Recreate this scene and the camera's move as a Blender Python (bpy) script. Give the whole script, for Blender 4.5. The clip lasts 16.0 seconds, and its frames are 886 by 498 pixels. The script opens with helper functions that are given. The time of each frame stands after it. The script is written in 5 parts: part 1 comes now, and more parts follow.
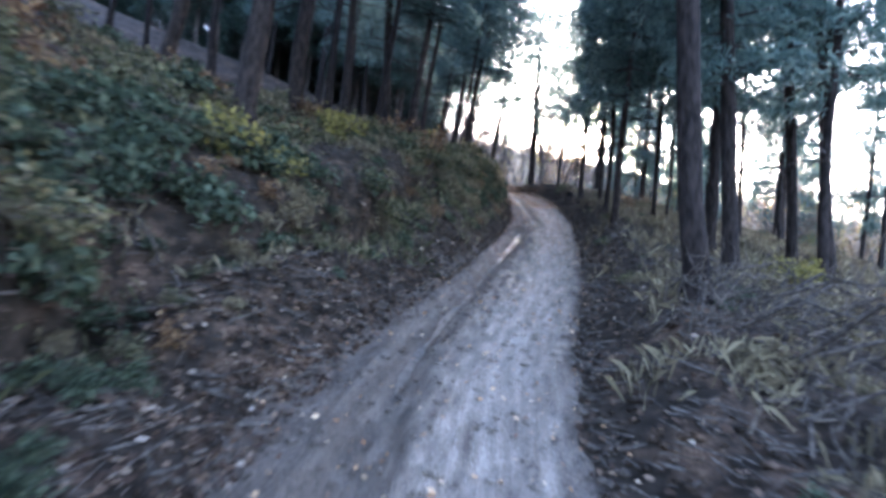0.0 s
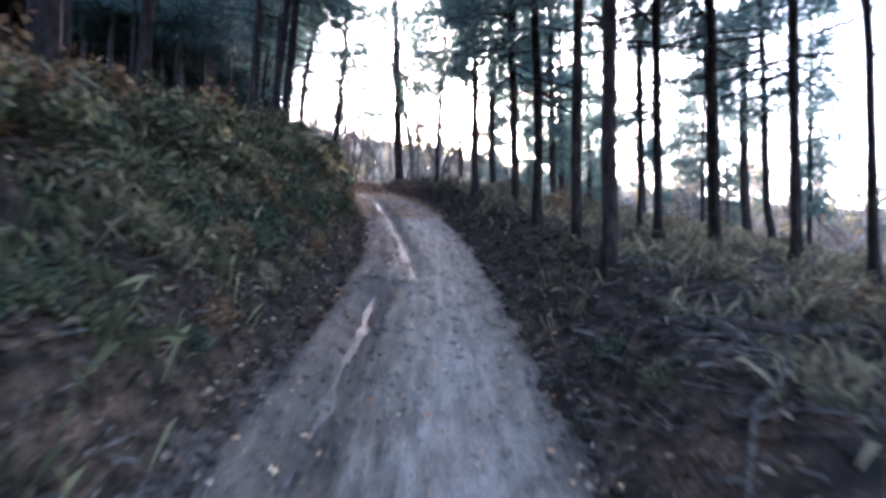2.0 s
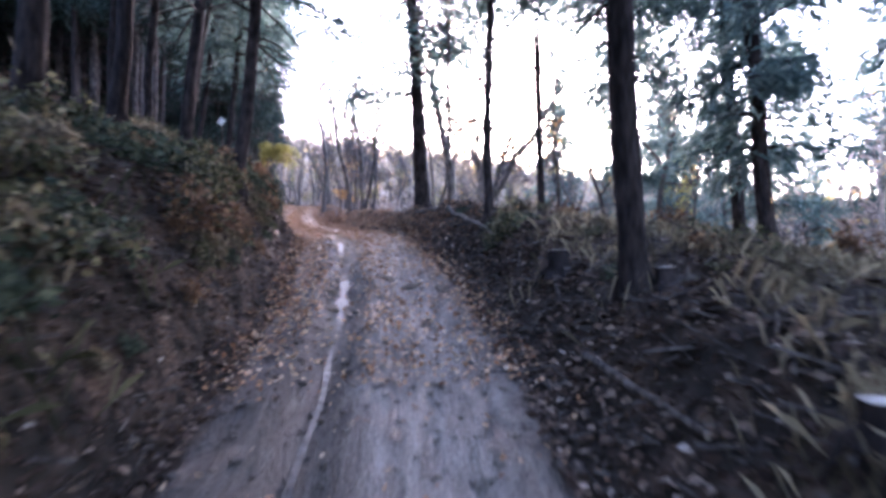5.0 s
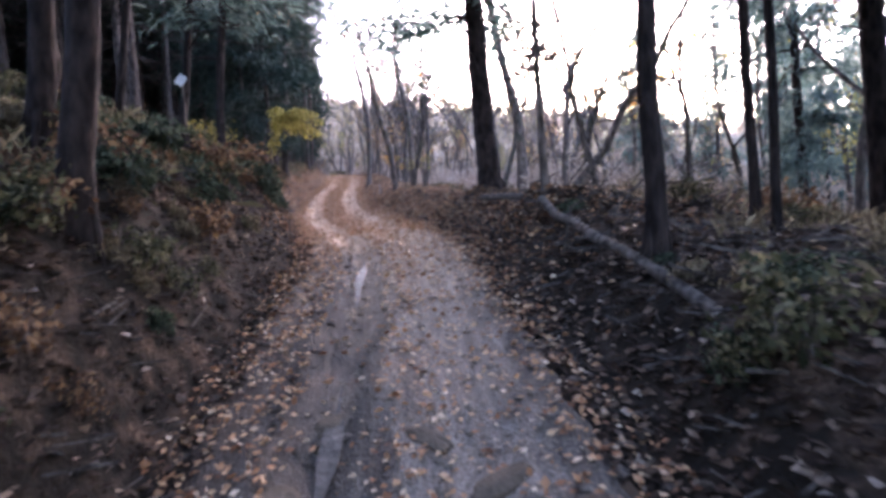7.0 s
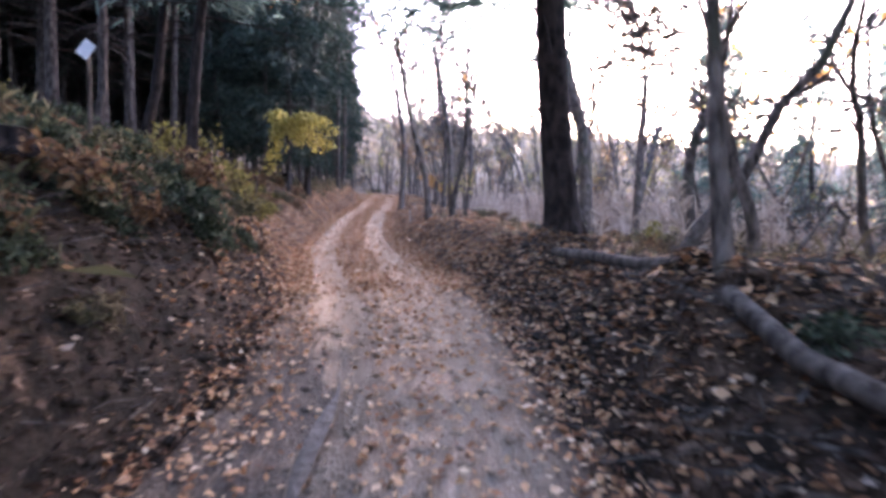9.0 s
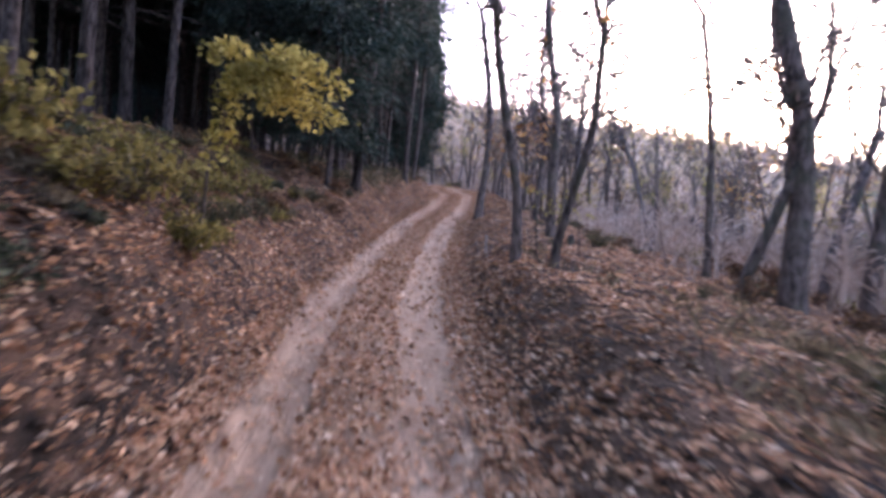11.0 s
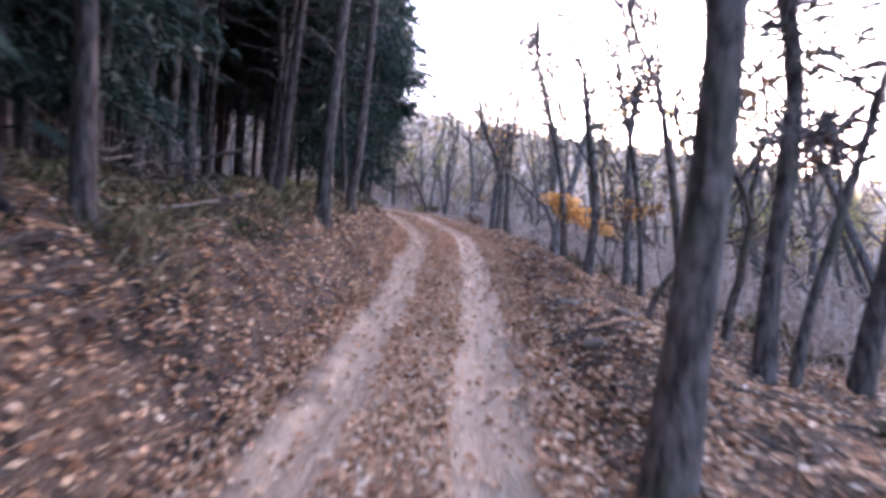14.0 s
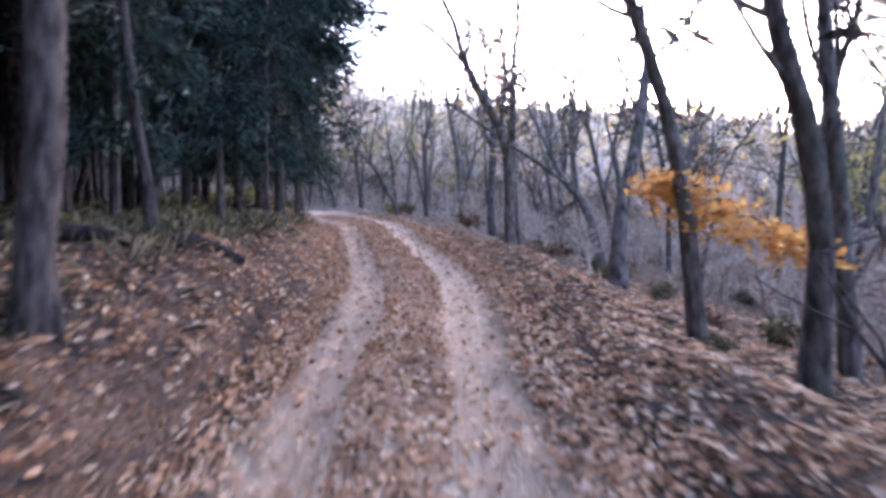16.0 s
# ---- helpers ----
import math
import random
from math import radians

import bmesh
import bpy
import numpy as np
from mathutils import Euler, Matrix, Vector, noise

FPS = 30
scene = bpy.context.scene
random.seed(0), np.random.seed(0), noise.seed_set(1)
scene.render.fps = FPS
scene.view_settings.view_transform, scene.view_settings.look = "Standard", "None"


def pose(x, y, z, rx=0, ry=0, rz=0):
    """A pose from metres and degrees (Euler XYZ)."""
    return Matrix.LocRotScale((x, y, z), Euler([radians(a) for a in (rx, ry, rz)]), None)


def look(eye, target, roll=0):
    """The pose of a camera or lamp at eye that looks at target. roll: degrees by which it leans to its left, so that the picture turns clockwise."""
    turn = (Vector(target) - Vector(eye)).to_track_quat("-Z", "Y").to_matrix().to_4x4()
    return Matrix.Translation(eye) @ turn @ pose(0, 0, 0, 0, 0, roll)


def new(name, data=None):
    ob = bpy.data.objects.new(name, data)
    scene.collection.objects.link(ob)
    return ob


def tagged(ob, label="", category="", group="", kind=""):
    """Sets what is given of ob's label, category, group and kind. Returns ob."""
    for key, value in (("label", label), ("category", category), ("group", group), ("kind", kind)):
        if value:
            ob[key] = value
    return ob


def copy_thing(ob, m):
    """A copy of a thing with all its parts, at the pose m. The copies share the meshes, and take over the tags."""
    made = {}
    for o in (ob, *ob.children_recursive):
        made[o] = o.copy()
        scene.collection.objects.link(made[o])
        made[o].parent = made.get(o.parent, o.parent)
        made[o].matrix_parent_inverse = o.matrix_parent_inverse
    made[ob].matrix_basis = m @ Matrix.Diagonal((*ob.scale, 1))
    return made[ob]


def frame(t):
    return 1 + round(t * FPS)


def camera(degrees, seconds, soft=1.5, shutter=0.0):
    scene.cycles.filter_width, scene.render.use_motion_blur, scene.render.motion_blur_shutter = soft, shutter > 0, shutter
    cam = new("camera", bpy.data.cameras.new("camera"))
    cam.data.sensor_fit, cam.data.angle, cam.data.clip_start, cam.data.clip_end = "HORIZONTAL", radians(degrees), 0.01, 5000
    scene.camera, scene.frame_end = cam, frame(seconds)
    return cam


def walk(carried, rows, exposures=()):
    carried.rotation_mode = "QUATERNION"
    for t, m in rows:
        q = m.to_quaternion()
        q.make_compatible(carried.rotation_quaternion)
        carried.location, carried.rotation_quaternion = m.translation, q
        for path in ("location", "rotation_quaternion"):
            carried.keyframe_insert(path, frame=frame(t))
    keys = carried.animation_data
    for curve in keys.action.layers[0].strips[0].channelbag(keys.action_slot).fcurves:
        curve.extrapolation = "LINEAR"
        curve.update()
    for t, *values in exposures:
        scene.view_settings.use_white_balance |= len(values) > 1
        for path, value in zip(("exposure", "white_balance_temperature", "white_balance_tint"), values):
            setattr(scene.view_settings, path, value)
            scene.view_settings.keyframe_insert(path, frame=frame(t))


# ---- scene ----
# The camera: a car-mounted lens that climbs a forest track.
cam = camera(83.0, 16.0, soft=3.5, shutter=0.4)
PATH = [
    (0, (0.0, 0.0, 1.95), (-0.248, 1.983, 2.02), 5.5),
    (0.5, (-0.206, 2.28, 2.195), (-0.306, 4.277, 2.239), 2.1),
    (1, (-0.17, 4.618, 2.766), (-0.113, 6.617, 2.814), 4.1),
    (1.5, (0.138, 6.814, 3.2), (0.354, 8.798, 3.328), 1.6),
    (2, (0.533, 9.024, 3.62), (0.764, 11.009, 3.696), -0.3),
    (2.5, (0.771, 10.83, 3.947), (0.993, 12.816, 4.028), -1.5),
    (3, (0.977, 12.581, 4.345), (1.212, 14.566, 4.415), 1.7),
    (3.5, (1.14, 14.47, 4.716), (1.368, 16.455, 4.789), 3.0),
    (4, (1.304, 16.125, 5.133), (1.472, 18.115, 5.244), 1.5),
    (4.5, (1.286, 17.454, 5.449), (1.413, 19.447, 5.564), 2.2),
    (5, (1.562, 19.242, 5.787), (1.594, 21.238, 5.915), -2.0),
    (5.2, (1.573, 19.88, 5.944), (1.563, 21.877, 6.053), -0.0),
    (7.3, (1.282, 23.922, 7.063), (1.024, 25.904, 6.993), -5.7),
    (7.5, (1.251, 24.134, 7.165), (0.992, 26.115, 7.064), -6.6),
    (8, (1.009, 24.881, 7.309), (0.747, 26.858, 7.163), 3.2),
    (8.5, (1.035, 25.76, 7.345), (0.679, 27.727, 7.39), -2.0),
    (8.7, (1.002, 26.18, 7.41), (0.651, 28.149, 7.466), -2.2),
    (10.8, (-0.161, 31.22, 8.567), (-0.755, 33.129, 8.61), 6.0),
    (11, (-0.329, 32.001, 8.732), (-0.996, 33.886, 8.743), 3.9),
    (11.5, (-1.426, 34.303, 9.087), (-2.21, 36.143, 9.123), 5.3),
    (12, (-2.382, 36.223, 9.455), (-3.21, 38.043, 9.499), 7.5),
    (12.5, (-3.217, 38.095, 9.823), (-3.982, 39.942, 9.766), 7.2),
    (13, (-3.935, 39.954, 10.203), (-4.592, 41.843, 10.191), 6.8),
    (13.5, (-4.532, 42.146, 10.542), (-5.12, 44.057, 10.522), 4.3),
    (14, (-5.058, 44.033, 10.887), (-5.584, 45.961, 10.97), 3.5),
    (14.5, (-5.543, 45.921, 11.32), (-6.013, 47.864, 11.387), 2.3),
    (15, (-5.923, 47.78, 11.685), (-6.393, 49.724, 11.726), -0.2),
    (15.5, (-6.352, 49.432, 11.746), (-6.807, 51.379, 11.798), 1.4),
    (16, (-6.713, 51.17, 12.202), (-7.205, 53.108, 12.228), -2.6),
]
walk(cam, [(t, look(eye, target, roll)) for t, eye, target, roll in PATH],
     exposures=[(0.0, 4.35, 5350, 24), (1.5, 4.2, 5250, 25), (3.5, 4.68, 5600, 31), (5.0, 4.4, 5300, 36), (7.5, 4.15, 5750, 34), (8.0, 4.55, 5800, 36), (8.5, 4.45, 5700, 36), (11.0, 3.8, 5800, 41), (13.5, 4.12, 5550, 38), (16.0, 4.0, 5250, 32)])

# ---- light: low autumn sun ahead over the valley, pale sky ----
SUN_AZ, SUN_EL = 9.5, 13.0
world = bpy.data.worlds.new("sky")
scene.world = world
world.use_nodes = True
wn = world.node_tree
sky = wn.nodes.new("ShaderNodeTexSky")
sky.sky_type, sky.sun_disc = "NISHITA", False
sky.sun_elevation, sky.sun_rotation = radians(SUN_EL), radians(SUN_AZ)
sky.air_density, sky.dust_density, sky.ozone_density = 1.0, 3.0, 1.0
wn.links.new(sky.outputs[0], wn.nodes["Background"].inputs["Color"])
wn.nodes["Background"].inputs["Strength"].default_value = 0.15
sun = new("sun", bpy.data.lights.new("sun", "SUN"))
sun.data.energy, sun.data.angle, sun.data.color = 3.0, radians(0.6), (1.0, 0.88, 0.74)
az, el = radians(SUN_AZ), radians(SUN_EL)
sun.matrix_world = look((0, 0, 50), (-math.sin(az) * math.cos(el) * 10, -math.cos(az) * math.cos(el) * 10, 50 - math.sin(el) * 10))

# ---- shape of the land ----
# GROUND BEGIN
CEN_Y = [-300, -25, 0, 4.6, 6.8, 9, 12.6, 16, 20, 24, 26, 31.3, 34.4, 38.2, 42.2, 46, 51.2, 58, 66, 73, 80, 95, 400]
CEN_X = [2, 2, -0.25, -0.42, -0.1, 0.28, 0.72, 1.05, 1.3, 1.0, 0.75, -0.45, -1.7, -3.45, -4.8, -5.85, -7.0, -8.8, -12.8, -19.0, -28, -48, -300]
RISE_Y = [-300, -25, 0, 4.6, 9, 12.6, 16.1, 19.9, 23.9, 26.2, 28.2, 31.3, 34.4, 38.2, 42.2, 46, 51.2, 55, 60, 70, 80, 95, 140, 200, 260, 420]
RISE_Z = [-40, -4, 0, 0.82, 1.67, 2.4, 3.16, 4.0, 5.05, 5.62, 6.15, 6.8, 7.2, 7.88, 8.6, 9.4, 10.38, 11.25, 12.08, 14.0, 15.6, 18.5, 40, 74, 92, 104]
ROAD_HALF = 1.22
LEFT_U = [0, 0.3, 0.7, 1.3, 2.5, 5, 10, 30, 80, 200, 400]
LEFT = ((3, [0, 0.1, 0.3, 0.9, 2.0, 3.2, 5.2, 13, 38, 70, 90]), (10, [0, 0.3, 0.75, 1.4, 2.2, 3.0, 4.8, 12, 36, 70, 90]),
        (20, [0, 0.75, 1.5, 2.0, 2.4, 2.8, 4.0, 10, 34, 70, 90]), (28, [0, 0.8, 1.6, 2.0, 2.4, 2.8, 4.2, 11, 34, 70, 90]),
        (33, [0, 0.6, 1.2, 1.7, 2.3, 3.2, 5.2, 13, 34, 70, 90]), (38, [0, 0.3, 0.7, 1.2, 2.0, 3.0, 4.6, 11, 32, 70, 90]),
        (46, [0, 0.4, 0.9, 1.4, 1.75, 2.05, 2.8, 7, 28, 70, 90]), (52, [0, 0.7, 1.15, 1.35, 1.45, 1.6, 2.0, 4, 24, 70, 90]),
        (60, [0, 0.4, 0.7, 0.9, 1.0, 1.2, 1.6, 4, 24, 70, 90]))
RIGHT_U = [0, 0.4, 0.8, 2, 4, 10, 30, 60, 110, 200, 400]
RIGHT = ((3, [0, 0.2, 0.4, 0.4, 0.1, -1.2, -8, -18, -20, -8, -6]), (14, [0, 0.4, 0.7, 0.7, 0.5, -0.6, -7, -18, -20, -8, -6]),
         (24, [0, 0.5, 0.85, 0.75, 0.35, -0.8, -7, -18, -20, -8, -6]), (34, [0, 0.4, 0.6, 0.4, -0.1, -1.4, -8, -18, -20, -8, -6]),
         (46, [0, 0.35, 0.4, 0.15, -0.3, -1.6, -8, -18, -20, -8, -6]), (52, [0, 0.15, 0.1, -0.4, -0.95, -2.6, -9, -20, -26, -24, -26]),
         (58, [0, 0, -0.05, -0.7, -1.4, -3.3, -10, -22, -32, -46, -60]))


def smooth_table(y, ys, vs):
    """A table read with its corners rounded off."""
    return sum(np.interp(y + o, ys, vs) for o in (-1.2, -0.6, 0, 0.6, 1.2)) / 5


def centre_x(y):
    return smooth_table(y, CEN_Y, CEN_X)


def turn_cos(y):
    return np.cos(np.arctan((centre_x(y + 0.5) - centre_x(y - 0.5))))


def hash2(i, j, seed):
    v = np.sin(i * 127.1 + j * 311.7 + seed * 74.7) * 43758.5453
    return v - np.floor(v)


def value_noise(x, y, seed):
    i, j = np.floor(x), np.floor(y)
    f, g = x - i, y - j
    f, g = f * f * (3 - 2 * f), g * g * (3 - 2 * g)
    a, b = hash2(i, j, seed), hash2(i + 1, j, seed)
    c, d = hash2(i, j + 1, seed), hash2(i + 1, j + 1, seed)
    return (a + (b - a) * f) * (1 - g) + (c + (d - c) * f) * g - 0.5


def side_profile(y, u, knots, profiles):
    ys = [k for k, _ in profiles]
    rows = [np.interp(u, knots, p) for _, p in profiles]
    w = np.clip(y, ys[0], ys[-1])
    out = rows[0] * 0
    for k in range(len(ys)):
        left = 1 - (ys[k] - w) / (ys[k] - ys[k - 1]) if k else np.ones_like(w)
        right = 1 - (w - ys[k]) / (ys[k + 1] - ys[k]) if k + 1 < len(ys) else np.ones_like(w)
        out = out + rows[k] * np.clip(np.minimum(left, right), 0, 1)
    return out


WET_Y, WET_D = [4, 7, 10.6, 14, 16.2, 16.8, 17.4, 19, 22, 26, 30, 34, 38], [-0.46, -0.65, -0.74, -0.68, -0.64, -0.12, -0.13, -0.33, -0.43, -0.38, -0.3, -0.6, -0.68]


def rut_left(y):
    """Where the inner wheel rut runs, across the track."""
    return np.interp(y, WET_Y, WET_D)


def rut_right(y):
    return np.interp(y, [30, 36], [0.6, 0.58])


def rut(d, where, width, depth):
    return -depth * np.exp(-((d - where) / width) ** 2)


def ground_z(x, y, rough=1.0):
    """Height of the land at x, y (arrays)."""
    x, y = np.asarray(x, float), np.asarray(y, float)
    d = (x - centre_x(y)) * turn_cos(y)
    z = smooth_table(y, RISE_Y, RISE_Z)
    ul, ur = np.maximum(-d - ROAD_HALF, 0), np.maximum(d - ROAD_HALF, 0)
    z = z + sum(side_profile(y, np.maximum(ul + o, 0), LEFT_U, LEFT) for o in (-0.15, 0, 0.15)) / 3
    z = z + sum(side_profile(y, np.maximum(ur + o, 0), RIGHT_U, RIGHT) for o in (-0.15, 0, 0.15)) / 3
    off = np.clip((np.abs(d) - 1.1) / 0.9, 0, 1)
    far = np.clip((np.abs(d) - 5) / 30, 0, 1)
    z = z + rough * off * (0.35 * value_noise(x * 0.9, y * 0.9, 1) + 0.2 * value_noise(x * 2.7, y * 2.7, 2)
                           + 0.09 * value_noise(x * 7, y * 7, 3)) + rough * far * 3 * value_noise(x / 14, y / 14, 4)
    on = 1 - off
    early = np.clip((30 - y) / 6, 0, 1)
    wob = 0.12 * value_noise(y * 0.35 + 0 * x, 0 * x, 8)
    z = z + on * (rut(d, rut_left(y), 0.2, 0.06 + 0.08 * early) + rut(d, rut_right(y) + wob, 0.3, 0.06) - rut(d, rut_left(y) + 0.34, 0.14, 0.04 * early) - rut(d, rut_left(y) - 0.33, 0.12, 0.05 * early)
                  + rough * (0.06 * value_noise(x * 1.7, y * 0.9, 5) + 0.05 * value_noise(x * 5, y * 2.5, 6)))
    hollow = np.exp(-((d + 2.75 + 0.5 * value_noise(y * 0.5, 0 * x, 12)) / 0.45) ** 2) * np.clip((y + 4) / 4, 0, 1) * np.clip((14 - y) / 4, 0, 1)
    z = z - rough * hollow * (0.8 + 0.8 * value_noise(x * 0.3, y * 1.1, 13))
    return z
def bank_lip(y, d):
    """How far the turf at the top of the lower cut bank hangs out over the hollow beneath."""
    reach = np.clip((y + 4) / 4, 0, 1) * np.clip((15 - y) / 3, 0, 1)
    return 0.72 * reach * np.exp(-((d + 3.3) / 0.4) ** 2) * np.clip(0.6 + 1.3 * value_noise(y * 1.3, d * 0, 51) + 0.7 * value_noise(y * 4.1, d * 3.3, 52), 0, 1.2)
# GROUND END

# ---- materials ----
def material(name, rough=0.8):
    m = bpy.data.materials.new(name)
    m.use_nodes = True
    m.node_tree.nodes["Principled BSDF"].inputs["Roughness"].default_value = rough
    m.node_tree.nodes["Principled BSDF"].inputs["Specular IOR Level"].default_value = 0.08
    return m, m.node_tree.nodes, m.node_tree.links, m.node_tree.nodes["Principled BSDF"]


def ramp(nodes, stops):
    r = nodes.new("ShaderNodeValToRGB")
    while len(r.color_ramp.elements) < len(stops):
        r.color_ramp.elements.new(0.5)
    for e, (p, c) in zip(r.color_ramp.elements, stops):
        e.position, e.color = p, (*c, 1)
    return r


def noise_node(nodes, links, scale, detail=4, stretch=None):
    n = nodes.new("ShaderNodeTexNoise")
    n.inputs["Scale"].default_value, n.inputs["Detail"].default_value = scale, detail
    co = nodes.new("ShaderNodeTexCoord")
    if stretch:
        mp = nodes.new("ShaderNodeMapping")
        mp.inputs["Scale"].default_value = stretch
        links.new(co.outputs["Object"], mp.inputs["Vector"])
        links.new(mp.outputs[0], n.inputs["Vector"])
    else:
        links.new(co.outputs["Object"], n.inputs["Vector"])
    return n


def bumped(nodes, links, shader, source, strength, distance=0.02):
    b = nodes.new("ShaderNodeBump")
    b.inputs["Strength"].default_value, b.inputs["Distance"].default_value = strength, distance
    links.new(source, b.inputs["Height"])
    links.new(b.outputs[0], shader.inputs["Normal"])


def mixed(nodes, links, fac, a, b, mode="MIX"):
    m = nodes.new("ShaderNodeMixRGB")
    m.blend_type = mode
    for socket, value in ((m.inputs[0], fac), (m.inputs[1], a), (m.inputs[2], b)):
        if isinstance(value, (int, float)):
            socket.default_value = value
        elif isinstance(value, tuple):
            socket.default_value = (*value, 1)
        else:
            links.new(value, socket)
    return m.outputs[0]


def earth_material(name, soil, litter, share, rough=0.9):
    """Soil with litter: two scales of noise, share of litter 0 to 1."""
    m, n, l, p = material(name, rough)
    big = noise_node(n, l, 0.6, 3)
    mid = noise_node(n, l, 5, 6)
    fine = noise_node(n, l, 38, 5)
    soil_r = ramp(n, [(0.25, soil[0]), (0.55, soil[1]), (0.8, soil[2])])
    lit_r = ramp(n, [(0.3, litter[0]), (0.45, litter[1]), (0.6, litter[2]), (0.75, litter[3])])
    l.new(mid.outputs["Fac"], soil_r.inputs[0])
    l.new(fine.outputs["Fac"], lit_r.inputs[0])
    mask = ramp(n, [(max(0.0, 0.62 - share * 0.5), (0, 0, 0)), (max(0.05, 0.78 - share * 0.5), (1, 1, 1))])
    co = n.new("ShaderNodeTexCoord")
    sep = n.new("ShaderNodeSeparateXYZ")
    l.new(co.outputs["Object"], sep.inputs[0])
    up = n.new("ShaderNodeMapRange")
    up.inputs["From Min"].default_value, up.inputs["From Max"].default_value = 31, 38
    up.inputs["To Max"].default_value = 0.1
    l.new(sep.outputs["Y"], up.inputs["Value"])
    more = n.new("ShaderNodeMath")
    l.new(mixed(n, l, 0.5, big.outputs["Fac"], mid.outputs["Fac"]), more.inputs[0])
    l.new(up.outputs[0], more.inputs[1])
    l.new(more.outputs[0], mask.inputs[0])
    l.new(mixed(n, l, mask.outputs[0], soil_r.outputs[0], lit_r.outputs[0]), p.inputs["Base Color"])
    bumped(n, l, p, mixed(n, l, 0.5, mid.outputs["Fac"], fine.outputs["Fac"]), 0.9, 0.06)
    return m


def road_material():
    """Wet rutted mud lower down, pale leaf-strewn earth with two wheel tracks higher up the hill."""
    m, n, l, p = material("track_earth", 0.85)
    p.inputs["Specular IOR Level"].default_value = 0.3
    uv = n.new("ShaderNodeUVMap")
    sep = n.new("ShaderNodeSeparateXYZ")
    l.new(uv.outputs[0], sep.inputs[0])
    up = n.new("ShaderNodeMapRange")
    up.inputs["From Min"].default_value, up.inputs["From Max"].default_value = 26, 36
    l.new(sep.outputs["Y"], up.inputs["Value"])

    def streaks(scale, stretch):
        t = n.new("ShaderNodeTexNoise")
        mp = n.new("ShaderNodeMapping")
        mp.inputs["Scale"].default_value = stretch
        t.inputs["Scale"].default_value, t.inputs["Detail"].default_value = scale, 5
        l.new(uv.outputs[0], mp.inputs["Vector"])
        l.new(mp.outputs[0], t.inputs["Vector"])
        return t
    mid, fine, lines = streaks(4.5, (1.6, 0.45, 1)), noise_node(n, l, 45, 6), streaks(7, (1.5, 0.13, 1))
    mud = ramp(n, [(0.36, (0.06, 0.045, 0.034)), (0.49, (0.19, 0.15, 0.115)), (0.62, (0.35, 0.285, 0.225))])
    dry = ramp(n, [(0.3, (0.26, 0.16, 0.09)), (0.5, (0.44, 0.3, 0.185)), (0.72, (0.57, 0.42, 0.275))])
    both = mixed(n, l, 0.4, mixed(n, l, 0.45, mid.outputs["Fac"], lines.outputs["Fac"]), fine.outputs["Fac"])
    l.new(both, mud.inputs[0])
    l.new(both, dry.inputs[0])
    # damp inner half, where the ruts hold water
    wander = n.new("ShaderNodeMath")
    wander.operation = "MULTIPLY_ADD"
    l.new(mid.outputs["Fac"], wander.inputs[0])
    wander.inputs[1].default_value = 0.9
    l.new(sep.outputs["X"], wander.inputs[2])
    damp = ramp(n, [(0.0, (0.9, 0.9, 0.9)), (0.3, (0.42, 0.4, 0.38)), (0.5, (0.62, 0.6, 0.58)), (0.66, (1.12, 1.12, 1.12)), (0.9, (1, 1, 1))])
    reach = n.new("ShaderNodeMapRange")
    reach.inputs["From Min"].default_value, reach.inputs["From Max"].default_value = -1.0, 1.5
    l.new(wander.outputs[0], reach.inputs["Value"])
    l.new(reach.outputs[0], damp.inputs[0])
    wet_mud = mixed(n, l, 1.0, mud.outputs[0], damp.outputs[0], "MULTIPLY")
    # the inner rut stays wet for longer than the rest
    late = n.new("ShaderNodeMapRange")
    late.inputs["From Min"].default_value, late.inputs["From Max"].default_value = 30.4, 32
    l.new(sep.outputs["Y"], late.inputs["Value"])
    rut_zone = ramp(n, [(0.22, (0, 0, 0)), (0.26, (1, 1, 1)), (0.42, (1, 1, 1)), (0.47, (0, 0, 0))])
    l.new(reach.outputs[0], rut_zone.inputs[0])
    dryness = mixed(n, l, rut_zone.outputs[0], up.outputs[0], late.outputs[0])
    # the verge, where the trodden mud gives way to dark soil and crumbs
    side = n.new("ShaderNodeMath")
    side.operation = "ABSOLUTE"
    l.new(sep.outputs["X"], side.inputs[0])
    ragged = n.new("ShaderNodeMath")
    ragged.operation = "MULTIPLY_ADD"
    l.new(streaks(3.2, (1, 1, 1)).outputs["Fac"], ragged.inputs[0])
    ragged.inputs[1].default_value = 0.9
    l.new(side.outputs[0], ragged.inputs[2])
    verge = ramp(n, [(0.0, (0, 0, 0)), (1.0, (0.85, 0.85, 0.85))])
    span = n.new("ShaderNodeMapRange")
    span.inputs["From Min"].default_value, span.inputs["From Max"].default_value = 1.2, 1.6
    l.new(ragged.outputs[0], span.inputs["Value"])
    l.new(span.outputs[0], verge.inputs[0])
    soil = ramp(n, [(0.35, (0.02, 0.015, 0.011)), (0.55, (0.07, 0.05, 0.036)), (0.7, (0.16, 0.115, 0.08))])
    l.new(fine.outputs["Fac"], soil.inputs[0])
    l.new(mixed(n, l, verge.outputs[0], mixed(n, l, dryness, wet_mud, dry.outputs[0]), soil.outputs[0]), p.inputs["Base Color"])
    wet = ramp(n, [(0.38, (0.6, 0.6, 0.6)), (0.6, (0.95, 0.95, 0.95))])
    l.new(mid.outputs["Fac"], wet.inputs[0])
